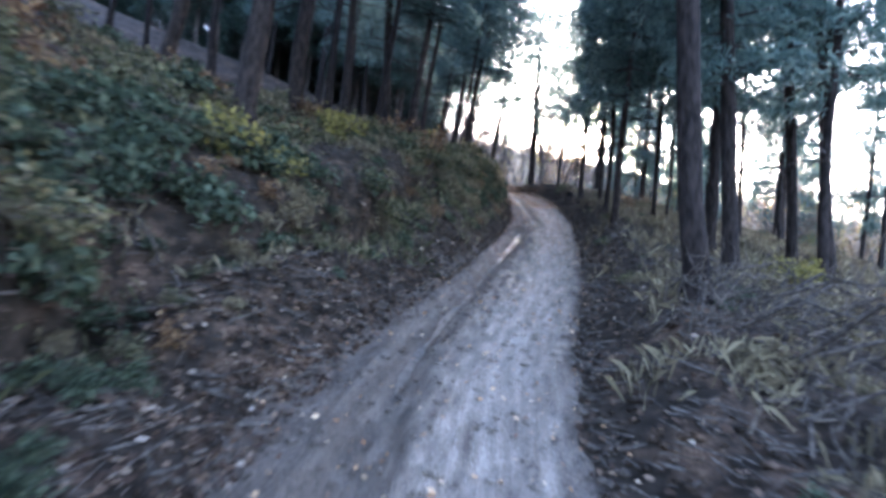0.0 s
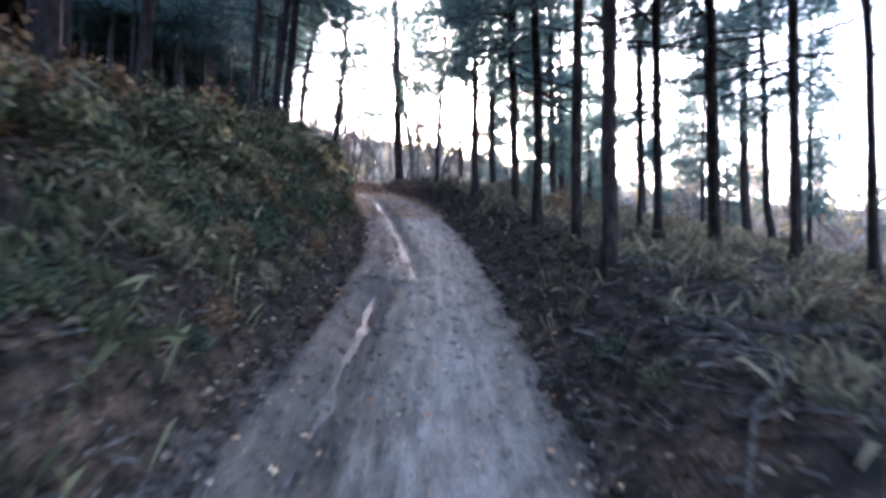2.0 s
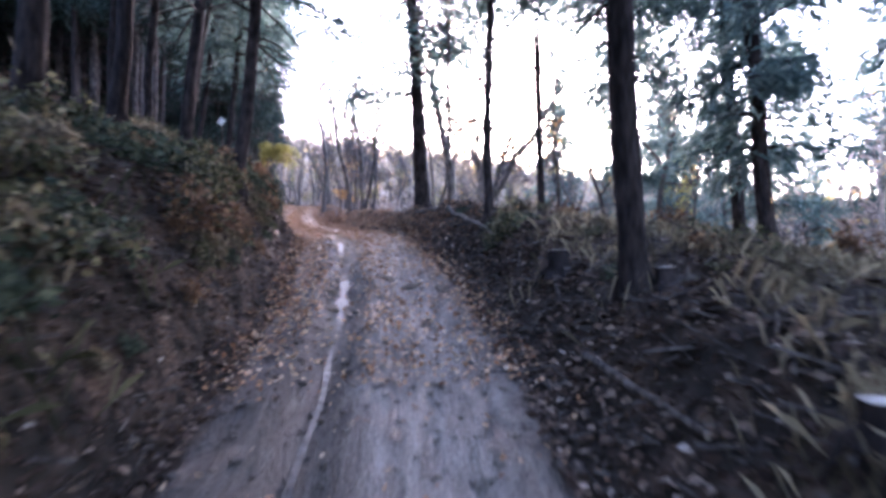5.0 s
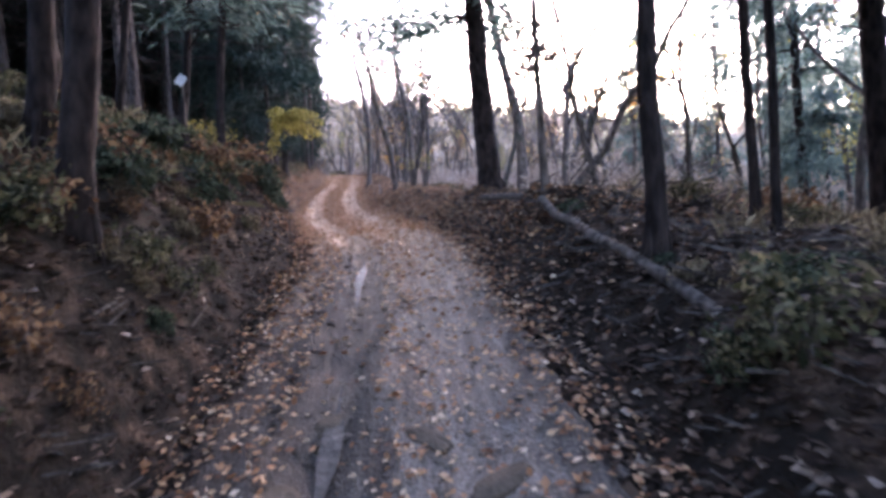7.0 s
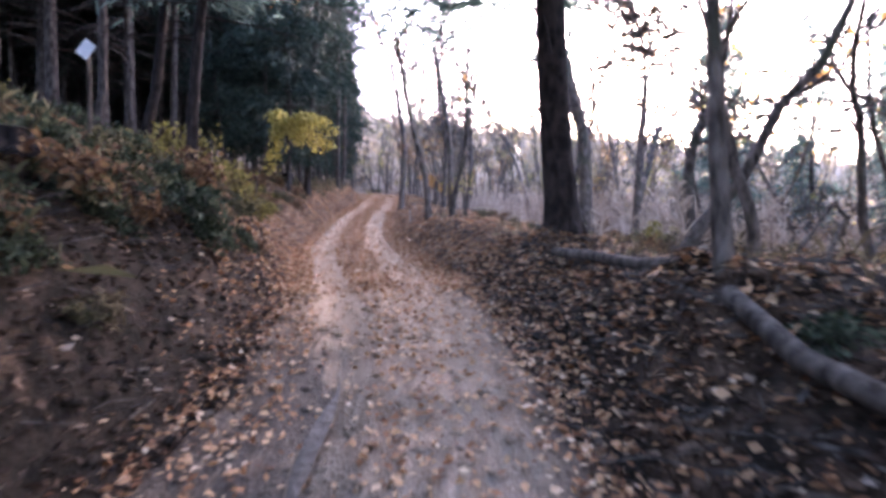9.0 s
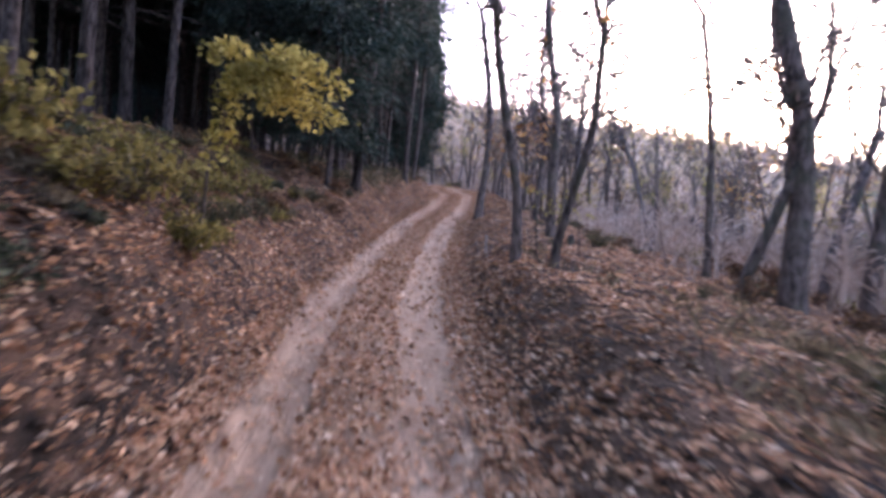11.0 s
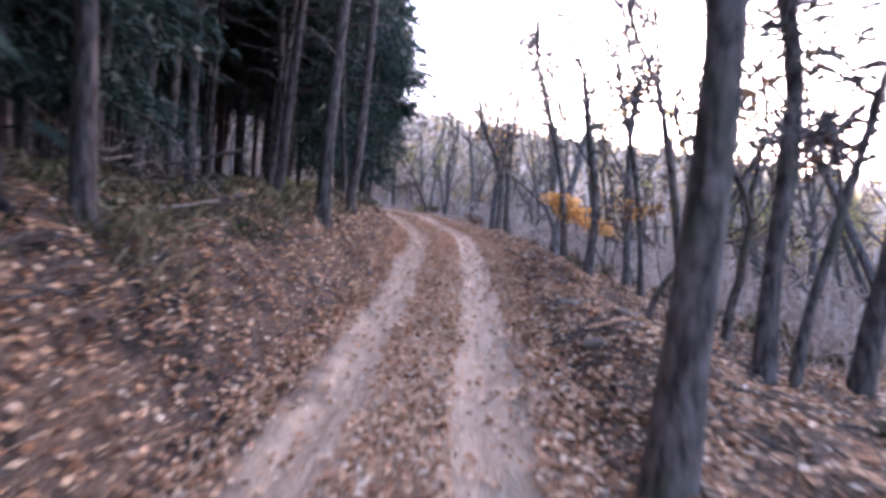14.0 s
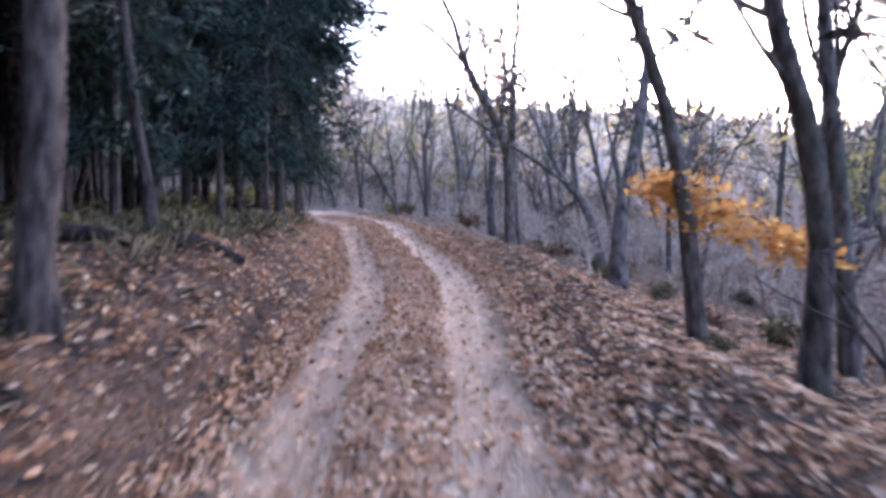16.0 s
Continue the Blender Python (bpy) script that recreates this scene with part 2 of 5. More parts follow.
    l.new(mixed(n, l, up.outputs[0], wet.outputs[0], (0.92, 0.92, 0.92)), p.inputs["Roughness"])
    bumped(n, l, p, both, 1.0, 0.1)
    return m


def leaf_material(name, stops, rough=0.7, clear=0.3):
    m, n, l, p = material(name, rough)
    geo = n.new("ShaderNodeNewGeometry")
    r = ramp(n, stops)
    l.new(geo.outputs["Random Per Island"], r.inputs[0])
    grain = noise_node(n, l, 60, 2)
    l.new(mixed(n, l, 0.35, r.outputs[0], grain.outputs["Fac"], "OVERLAY"), p.inputs["Base Color"])
    if clear:
        tr = n.new("ShaderNodeBsdfTranslucent")
        l.new(r.outputs[0], tr.inputs[0])
        mx = n.new("ShaderNodeMixShader")
        mx.inputs[0].default_value = clear
        l.new(p.outputs[0], mx.inputs[1])
        l.new(tr.outputs[0], mx.inputs[2])
        l.new(mx.outputs[0], n["Material Output"].inputs["Surface"])
    return m


def bark_material(name, dark, light, moss=None):
    m, n, l, p = material(name, 0.9)
    ridges = noise_node(n, l, 16, 7, (1, 1, 0.3))
    patch = noise_node(n, l, 1.6, 3)
    r = ramp(n, [(0.36, dark), (0.66, light)])
    l.new(ridges.outputs["Fac"], r.inputs[0])
    col = r.outputs[0]
    if moss:
        k = ramp(n, [(0.5, (0, 0, 0)), (0.68, (1, 1, 1))])
        l.new(patch.outputs["Fac"], k.inputs[0])
        col = mixed(n, l, k.outputs[0], col, moss)
    blotch = noise_node(n, l, 5, 4, (1, 1, 0.7))
    pale = ramp(n, [(0.56, (0, 0, 0)), (0.7, (0.55, 0.55, 0.55))])
    l.new(blotch.outputs["Fac"], pale.inputs[0])
    col = mixed(n, l, pale.outputs[0], col, tuple(min(1.0, 1.25 * c) for c in light))
    info = n.new("ShaderNodeObjectInfo")
    tone = ramp(n, [(0, (0.75, 0.75, 0.75)), (1, (1.2, 1.15, 1.1))])
    l.new(info.outputs["Random"], tone.inputs[0])
    l.new(mixed(n, l, 1.0, col, tone.outputs[0], "MULTIPLY"), p.inputs["Base Color"])
    bumped(n, l, p, ridges.outputs["Fac"], 0.9, 0.03)
    return m


FOREST_FLOOR = earth_material("forest_floor", ((0.01, 0.008, 0.006), (0.034, 0.025, 0.018), (0.075, 0.054, 0.04)),
                              ((0.028, 0.018, 0.012), (0.08, 0.048, 0.03), (0.15, 0.094, 0.06), (0.26, 0.18, 0.115)), 0.22)
# Leafier ground in lighter tones, also standing in for haze over the valley.
LEAFY_HAZED_SLOPE = earth_material("leafy_hazed_slope", ((0.018, 0.013, 0.009), (0.05, 0.034, 0.024), (0.1, 0.07, 0.05)),
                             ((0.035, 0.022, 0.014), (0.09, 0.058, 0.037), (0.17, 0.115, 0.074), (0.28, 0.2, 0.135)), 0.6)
TRACK = road_material()
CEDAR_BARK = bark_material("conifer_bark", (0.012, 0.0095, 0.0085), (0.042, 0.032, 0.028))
GREY_BARK = bark_material("grey_bark", (0.036, 0.03, 0.026), (0.165, 0.138, 0.12), (0.07, 0.075, 0.05))
DEAD_WOOD = bark_material("dead_wood", (0.04, 0.032, 0.026), (0.17, 0.14, 0.115))
BRUSH_WOOD = bark_material("weathered_brushwood", (0.035, 0.028, 0.023), (0.15, 0.125, 0.102))
SPRUCE_BARK = bark_material("spruce_bark", (0.022, 0.018, 0.016), (0.098, 0.081, 0.071))
NEEDLES = leaf_material("conifer_needles", [(0, (0.045, 0.072, 0.062)), (0.5, (0.09, 0.135, 0.112)), (1, (0.16, 0.2, 0.17))], 0.6, 0.55)
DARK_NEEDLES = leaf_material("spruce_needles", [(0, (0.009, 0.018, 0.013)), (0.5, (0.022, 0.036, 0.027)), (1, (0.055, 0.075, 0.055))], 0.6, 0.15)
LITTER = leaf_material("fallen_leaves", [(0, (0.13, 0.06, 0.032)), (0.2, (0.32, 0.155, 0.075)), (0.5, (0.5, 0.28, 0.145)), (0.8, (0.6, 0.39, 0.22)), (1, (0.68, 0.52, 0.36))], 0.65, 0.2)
# Fallen leaves again in darker, duller tones, for the lower banks.
DULL_LITTER = leaf_material("dull_leaves", [(0, (0.022, 0.014, 0.01)), (0.5, (0.065, 0.04, 0.027)), (0.8, (0.14, 0.09, 0.058)), (0.95, (0.24, 0.17, 0.118)), (1, (0.4, 0.32, 0.25))], 0.6, 0.1)
GREEN_LEAF = leaf_material("shrub_leaves", [(0, (0.02, 0.022, 0.011)), (0.4, (0.055, 0.056, 0.027)), (0.75, (0.12, 0.112, 0.056)), (1, (0.22, 0.19, 0.105))], 0.6, 0.35)
YELLOW_LEAF = leaf_material("yellow_leaves", [(0, (0.17, 0.15, 0.035)), (0.5, (0.33, 0.28, 0.07)), (1, (0.48, 0.42, 0.13))], 0.6, 0.45)
OLIVE_GOLD = leaf_material("olive_yellow_leaves", [(0, (0.08, 0.072, 0.022)), (0.5, (0.19, 0.16, 0.045)), (1, (0.33, 0.275, 0.085))], 0.6, 0.4)
ORANGE_LEAF = leaf_material("orange_leaves", [(0, (0.42, 0.19, 0.05)), (0.5, (0.62, 0.32, 0.08)), (1, (0.7, 0.46, 0.16))], 0.6, 0.55)
RUST_LEAF = leaf_material("rusty_leaves", [(0, (0.05, 0.028, 0.018)), (0.5, (0.14, 0.08, 0.042)), (1, (0.28, 0.18, 0.09))], 0.7, 0.3)
DRY_GRASS = leaf_material("dry_grass", [(0, (0.06, 0.048, 0.03)), (0.5, (0.15, 0.12, 0.07)), (1, (0.3, 0.245, 0.15))], 0.8, 0.4)
# Paler than real bark: the valley haze is put into the twig colour.
HAZED_TWIGS = leaf_material("hazed_bare_twigs", [(0, (0.22, 0.165, 0.125)), (0.5, (0.42, 0.325, 0.25)), (1, (0.58, 0.47, 0.37))], 0.9, 0.0)
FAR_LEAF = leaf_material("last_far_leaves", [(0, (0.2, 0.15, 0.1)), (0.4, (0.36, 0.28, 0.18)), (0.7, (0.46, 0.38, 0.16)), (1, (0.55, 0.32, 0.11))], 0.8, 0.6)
OAK_LEAF = leaf_material("oak_leaves", [(0, (0.12, 0.06, 0.025)), (0.5, (0.27, 0.14, 0.05)), (1, (0.42, 0.27, 0.1))], 0.6, 0.4)
FERN = leaf_material("bank_greens", [(0, (0.014, 0.021, 0.012)), (0.5, (0.042, 0.055, 0.032)), (1, (0.12, 0.138, 0.085))], 0.7, 0.3)

# ---- mesh helpers ----
def mesh_from(name, verts, faces, mats, index=None, smooth=False):
    """A mesh from vertex and face arrays (faces all of one size)."""
    me = bpy.data.meshes.new(name)
    verts, faces = np.asarray(verts, np.float32), np.asarray(faces, np.int32)
    me.vertices.add(len(verts))
    me.vertices.foreach_set("co", verts.ravel())
    k = faces.shape[1]
    me.loops.add(faces.size)
    me.loops.foreach_set("vertex_index", faces.ravel())
    me.polygons.add(len(faces))
    me.polygons.foreach_set("loop_start", np.arange(0, faces.size, k, dtype=np.int32))
    for m in mats:
        me.materials.append(m)
    if index is not None:
        me.polygons.foreach_set("material_index", np.asarray(index, np.int32))
    me.polygons.foreach_set("use_smooth", np.full(len(faces), smooth))
    me.update(calc_edges=True)
    return me


def tube(points, radii, sides=8, wobble=0.0, rng=None):
    """Vertices and quads of a tapering tube along points."""
    pts, rad = np.asarray(points, float), np.asarray(radii, float)
    n = len(pts)
    ahead = np.gradient(pts, axis=0)
    ahead /= np.linalg.norm(ahead, axis=1)[:, None] + 1e-9
    ref = np.array([1.0, 0, 0]) if abs(ahead[:, 0]).mean() < 0.7 else np.array([0, 1.0, 0])
    side = np.cross(ahead, ref)
    side /= np.linalg.norm(side, axis=1)[:, None] + 1e-9
    other = np.cross(ahead, side)
    ang = np.arange(sides) * 2 * np.pi / sides
    r = rad[:, None] * np.ones(sides)
    if wobble and rng is not None:
        r = r * (1 + wobble * (rng.random((n, sides)) - 0.5))
    v = pts[:, None] + r[..., None] * (np.cos(ang)[None, :, None] * side[:, None] + np.sin(ang)[None, :, None] * other[:, None])
    i, j = np.meshgrid(np.arange(n - 1), np.arange(sides), indexing="ij")
    a, b = i * sides + j, i * sides + (j + 1) % sides
    q = np.stack([a, b, b + sides, a + sides], -1).reshape(-1, 4)
    return v.reshape(-1, 3), q


def join(pieces):
    vs, fs, at = [], [], 0
    for v, f in pieces:
        vs.append(v)
        fs.append(f + at)
        at += len(v)
    return np.concatenate(vs), np.concatenate(fs)


def leaves_at(places, size, rng, long=1.7, flat=0.0, fold=0.25):
    """A small folded four-cornered leaf at each place; flat 1 lays them level."""
    n = len(places)
    size = size * (0.6 + 0.8 * rng.random(n))[:, None]
    a = rng.normal(size=(n, 3))
    a[:, 2] *= 1 - flat
    a /= np.linalg.norm(a, axis=1)[:, None]
    b = rng.normal(size=(n, 3))
    b[:, 2] *= 1 - flat
    b -= (a * b).sum(1)[:, None] * a
    b /= np.linalg.norm(b, axis=1)[:, None] + 1e-9
    c = np.cross(a, b)
    c[c[:, 2] < 0] *= -1
    v = np.stack([places - a * size * long / 2, places + b * size / 2 + c * size * fold * rng.random((n, 1)),
                  places + a * size * long / 2 + c * size * fold * rng.random((n, 1)), places - b * size / 2 + c * size * fold * rng.random((n, 1))], 1)
    return v.reshape(-1, 3), np.arange(4 * n).reshape(-1, 4)


def blades_at(places, ways, length, width, rng):
    """Narrow tapering blades from each place along its way."""
    n = len(places)
    side = np.cross(ways, rng.normal(size=(n, 3)))
    side /= np.linalg.norm(side, axis=1)[:, None] + 1e-9
    ln = length * (0.6 + 0.8 * rng.random((n, 1)))
    sag = np.array([0, 0, -0.25]) * ln
    v = np.stack([places - side * width / 2, places + side * width / 2, places + ways * ln * 0.6 + side * width / 3, places + ways * ln + sag], 1)
    return v.reshape(-1, 3), np.arange(4 * n).reshape(-1, 4)


def part(name, me, parent, label=""):
    ob = new(name, me)
    ob.parent = parent
    return tagged(ob, label)


# ---- ground ----
def sheet(name, ys, offs, mats, lift, smooth=True):
    yy, oo = np.meshgrid(ys, offs, indexing="ij")
    xx = centre_x(yy) + oo / turn_cos(yy)
    zz = ground_z(xx, yy) + lift(xx, yy, oo)
    xx = xx + bank_lip(yy, oo)
    v = np.stack([xx, yy, zz], -1).reshape(-1, 3)
    i, j = np.meshgrid(np.arange(len(ys) - 1), np.arange(len(offs) - 1), indexing="ij")
    a = i * len(offs) + j
    f = np.stack([a, a + 1, a + 1 + len(offs), a + len(offs)], -1).reshape(-1, 4)
    ob = new(name, mesh_from(name, v, f, mats, smooth=smooth))
    across = np.stack([oo, yy], -1).reshape(-1, 2)[f.ravel()]
    ob.data.uv_layers.new(name="UVMap").data.foreach_set("uv", across.astype(np.float32).ravel())
    return ob


near_offs = np.concatenate([np.arange(-7, -1.7, 0.16), np.arange(-1.7, 1.7, 0.12), np.arange(1.7, 7, 0.16)])
far_offs = np.concatenate([[-400, -300, -220, -160, -120, -90, -70, -55, -44, -36, -30, -25, -21, -18, -15.5, -13.5, -12, -10.5, -9.2, -8.1],
                           near_offs, [7, 8.1, 9.2, 10.5, 12, 13.5, 15.5, 18, 21, 25, 30, 36, 44, 55, 70, 90, 120, 160, 220, 300, 400]])
far_ys = np.concatenate([[-300, -200, -140, -100, -70, -50, -35, -25, -18, -13, -9, -6], np.arange(-4, 82, 0.2),
                         [82, 84, 87, 91, 96, 103, 112, 124, 140, 165, 200, 250, 320, 420]])
ground = sheet("ground", far_ys, far_offs, [FOREST_FLOOR], lambda x, y, o: -0.045 * np.clip((1.25 - np.abs(o)) / 0.3, 0, 1))
ground.data.materials.append(LEAFY_HAZED_SLOPE)
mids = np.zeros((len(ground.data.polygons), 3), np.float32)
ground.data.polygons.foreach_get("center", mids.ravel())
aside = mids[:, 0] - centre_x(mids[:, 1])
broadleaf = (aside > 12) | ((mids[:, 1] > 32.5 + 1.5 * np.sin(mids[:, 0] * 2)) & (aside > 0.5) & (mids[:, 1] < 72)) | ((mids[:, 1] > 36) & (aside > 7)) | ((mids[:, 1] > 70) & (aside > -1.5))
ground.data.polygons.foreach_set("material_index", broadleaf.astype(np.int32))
tagged(ground, "steep forest hillside of dark soil under fallen leaves", "ground", kind="structure")
road = sheet("road", np.arange(-10, 80, 0.08), np.arange(-1.8, 1.4401, 0.06), [TRACK],
             lambda x, y, o: 0.012 - 0.3 * np.clip((np.abs(o) - np.where(o < 0, 1.0 + 0.3 * np.clip((15 - y) / 3, 0, 1), 1.0) - 0.3 * value_noise(x * 0 + o * 0.1 + y * 1.3, np.sign(o) * 5, 23) - 0.16 * value_noise(y * 5, np.sign(o) * 9, 24)), 0, 0.6) + 0.03 * value_noise(x * 14, y * 9, 21))
tagged(road, "rutted dirt track of wet mud and leaf-strewn earth", "road", kind="structure")

# ---- trees ----
def conifer_meshes(seed, height, radius, bare, reach, needles, droop, density=1.0, dead=10, blade=(0.24, 0.055), tiers=(3, 6), step=(0.25, 0.5), bark=None):
    """Trunk and crown of a plantation conifer: bare stem below, tiers of sprays above."""
    rng = np.random.default_rng(seed)
    hs = np.concatenate([[-0.5, -0.1, 0.15, 0.5, 1.2], np.linspace(2.5, height, 12)])
    taper = np.interp(hs, [-0.5, 0, 0.25, 0.8, height * 0.6, height], [1.45, 1.28, 1.1, 1.0, 0.62, 0.06]) * radius
    bend = np.cumsum(rng.normal(0, 0.018, (len(hs), 2)), 0)
    bend[:4] = 0
    axis = np.column_stack([bend, hs])
    trunk = [tube(axis, taper, 10, 0.12, rng)]
    for k in range(5):
        a = k * 1.256 + rng.random()
        out = np.array([math.cos(a), math.sin(a), 0])
        trunk.append(tube([out * radius * 0.6 + (0, 0, 0.35), out * radius * 1.35 + (0, 0, 0.0), out * radius * 1.9 - (0, 0, 0.35)], [radius * 0.35, radius * 0.28, radius * 0.12], 6))
    for _ in range(dead):
        h, a, ln = rng.uniform(2.2, bare + 1), rng.uniform(0, 6.28), rng.uniform(0.4, 1.9)
        out = np.array([math.cos(a), math.sin(a), rng.uniform(-0.25, 0.1)])
        base = np.array([np.interp(h, hs, axis[:, 0]), np.interp(h, hs, axis[:, 1]), h])
        trunk.append(tube([base, base + out * ln * 0.5, base + out * ln + (0, 0, -0.12)], [0.02, 0.014, 0.004], 3))
    places, ways = [], []
    h = bare
    while h < height:
        f = (h - bare) / (height - bare)
        ln = reach * (0.55 + 0.6 * min(1, f * 4)) * (1 - f) ** 0.75 + 0.25
        for _ in range(int(rng.integers(*tiers))):
            a = rng.uniform(0, 6.28)
            l2 = ln * rng.uniform(0.55, 1.15)
            out = np.array([math.cos(a), math.sin(a), 0.0])
            base = np.array([np.interp(h, hs, axis[:, 0]), np.interp(h, hs, axis[:, 1]), h])
            s = np.linspace(0.0, 1, 6)[:, None]
            arm = base + out * l2 * s + np.array([0, 0, 1.0]) * (0.1 * s - droop * s * s) * l2
            trunk.append(tube(arm[::2], [0.035 * (1 - f) + 0.01, 0.02, 0.006], 3))
            m = int(95 * density * l2)
            u = rng.uniform(0.15, 1, m)
            w = np.column_stack([np.interp(u, s[:, 0], arm[:, c]) for c in range(3)])
            w += rng.normal(0, 0.1 + 0.09 * l2, (m, 3)) * (1, 1, 0.6)
            places.append(w)
            g = out + rng.normal(0, 0.65, (m, 3)) + (0, 0, -droop * 1.2)
            ways.append(g / np.linalg.norm(g, axis=1)[:, None])
        h += rng.uniform(*step)
    tv, tf = join(trunk)
    cv, cf = blades_at(np.concatenate(places), np.concatenate(ways), *blade, rng)
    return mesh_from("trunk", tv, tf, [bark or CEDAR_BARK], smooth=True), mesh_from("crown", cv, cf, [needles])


def bare_meshes(seed, height, radius, kink, leaf_mat, leaf_count, fork=0.4, sway=1.0, bends=None):
    """Trunk, forked limbs and twigs of a crooked broadleaf tree that has dropped most of its leaves."""
    rng = np.random.default_rng(seed)
    wood, tips = [], []

    def limb(base, way, length, r, depth):
        n = (9, 8, 5, 4)[depth]
        pts, w = [np.array(base, float)], np.array(way, float)
        curve = rng.normal(0, kink, 3) * (0.35 * sway, 1, 1, 1)[depth]
        for k in range(n - 1):
            pts.append(pts[-1] + w * length / (n - 1))
            w = w + curve + (0, 0, 0.05 if depth else 0.08)
            w /= np.linalg.norm(w)
            curve = 0.45 * curve + rng.normal(0, kink * (0.75 if depth else 0.5 * sway), 3) * (1, 1, 0.5)
        pts = np.array(pts)
        if depth == 0 and bends:
            at = np.linspace(0, bends[-1][0], n)
            pts = np.column_stack([np.interp(at, [0, *(h for h, _ in bends)], [0, *(o for _, o in bends)]), np.cumsum(rng.normal(0, 0.03, n)), at])
            pts[1:-1, 0] = 0.25 * pts[:-2, 0] + 0.5 * pts[1:-1, 0] + 0.25 * pts[2:, 0]
            w = (pts[-1] - pts[-3]) / np.linalg.norm(pts[-1] - pts[-3])
        rad = np.linspace(r, r * (0.74, 0.28, 0.3, 0.25)[depth], n)
        if depth == 0:
            rad[0] *= 1.45
            rad[1] *= 1.05
            pts[0] -= (0, 0, 0.4)
        wood.append(tube(pts, rad, (9, 6, 4, 3)[depth], 0.15 if depth == 0 else 0, rng))

        def child(f, bend, ln, share):
            at = np.array([np.interp(f * (n - 1), np.arange(n), pts[:, c]) for c in range(3)])
            rr = np.interp(f * (n - 1), np.arange(n), rad)
            g = w * 0.9 + rng.normal(0, bend, 3) + (0, 0, 0.15)
            limb(at, g / np.linalg.norm(g), ln, rr * share, depth + 1)
        if depth == 0:
            for k in range(2 if bends else 0):
                child(rng.uniform(0.45, 0.7), 0.5, height * rng.uniform(0.16, 0.26), 0.4)
            for k in range(int(rng.integers(2, 4))):
                child(1.0, 0.38, height * rng.uniform(0.42, 0.62), (0.82, 0.62, 0.45)[k])
            for _ in range(2):
                child(rng.uniform(0.7, 0.98), 0.5, height * rng.uniform(0.14, 0.24), 0.4)
        elif depth == 1:
            for k in range(6):
                child(rng.uniform(0.2, 1.0) if k else 1.0, 0.5, length * rng.uniform(0.28, 0.5), 0.5)
        elif depth == 2:
            tips.append(pts[-2:])
            for k in range(3):
                child(rng.uniform(0.25, 1.0) if k else 1.0, 0.5, length * rng.uniform(0.4, 0.7), 0.6)
        else:
            tips.append(pts[1:])

    limb((0, 0, 0), (rng.normal(0, 0.06 * sway), rng.normal(0, 0.06 * sway), 1), height * fork, radius, 0)
    tips = np.concatenate(tips)
    ways = rng.normal(0, 0.7, (len(tips), 3)) + (0, 0, 1.1)
    wood.append(blades_at(tips, ways / np.linalg.norm(ways, axis=1)[:, None], 0.38, 0.014, rng))
    wv, wf = join(wood)
    trunk = mesh_from("trunk", wv, wf, [GREY_BARK], smooth=True)
    spots = tips[rng.integers(0, len(tips), leaf_count // 6)]
    pick = np.repeat(spots, 6, 0) + rng.normal(0, 0.16, (len(spots) * 6, 3))
    cv, cf = leaves_at(pick, 0.06, rng)
    return trunk, mesh_from("crown", cv, cf, [leaf_mat])


def tree_thing(name, meshes, label, category="tree", group=""):
    root = new(name)
    part("trunk", meshes[0], root)
    part("crown", meshes[1], root)
    return tagged(root, label, category, group)


def plant(proto, x, y, scale=1.0, lean=(0, 0), turn=0.0, girth=1.0, sink=0.0):
    """A copy of a tree at x, y, leaning by dx, dy for each metre of height."""
    z = float(ground_z(x, y)) - sink
    up = Vector((lean[0], lean[1], 1)).normalized()
    tilt = Vector((0, 0, 1)).rotation_difference(up).to_matrix().to_4x4()
    ob = copy_thing(proto, Matrix.Translation((x, y, z)) @ tilt @ Matrix.Rotation(turn, 4, "Z"))
    ob.scale = (scale * girth, scale * girth, scale)
    return ob


def stand(kind, meshes, label, group, girth):
    """A tree to copy from, with the stem diameter that it was built to."""
    return tree_thing(kind, meshes, label, group=group), girth


CEDAR_LABEL, CEDAR_GROUP = "tall straight plantation conifer, bare dark stem below a ragged crown", "plantation conifers"
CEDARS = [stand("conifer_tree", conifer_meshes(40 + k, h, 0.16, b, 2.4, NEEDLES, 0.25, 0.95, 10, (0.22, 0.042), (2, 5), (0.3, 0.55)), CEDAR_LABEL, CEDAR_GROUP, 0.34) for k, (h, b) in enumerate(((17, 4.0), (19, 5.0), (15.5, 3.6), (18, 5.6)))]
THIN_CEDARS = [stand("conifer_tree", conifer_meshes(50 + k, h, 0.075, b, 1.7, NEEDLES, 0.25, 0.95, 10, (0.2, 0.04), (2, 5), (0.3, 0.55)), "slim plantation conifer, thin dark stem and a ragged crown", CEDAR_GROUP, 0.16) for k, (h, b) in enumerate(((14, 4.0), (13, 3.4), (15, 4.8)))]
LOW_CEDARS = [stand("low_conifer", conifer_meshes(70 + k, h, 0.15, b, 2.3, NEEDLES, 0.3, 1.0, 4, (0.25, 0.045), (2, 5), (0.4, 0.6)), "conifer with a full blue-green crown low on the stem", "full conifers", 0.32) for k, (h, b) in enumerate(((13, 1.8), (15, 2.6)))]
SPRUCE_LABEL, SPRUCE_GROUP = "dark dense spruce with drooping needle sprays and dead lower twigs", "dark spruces"
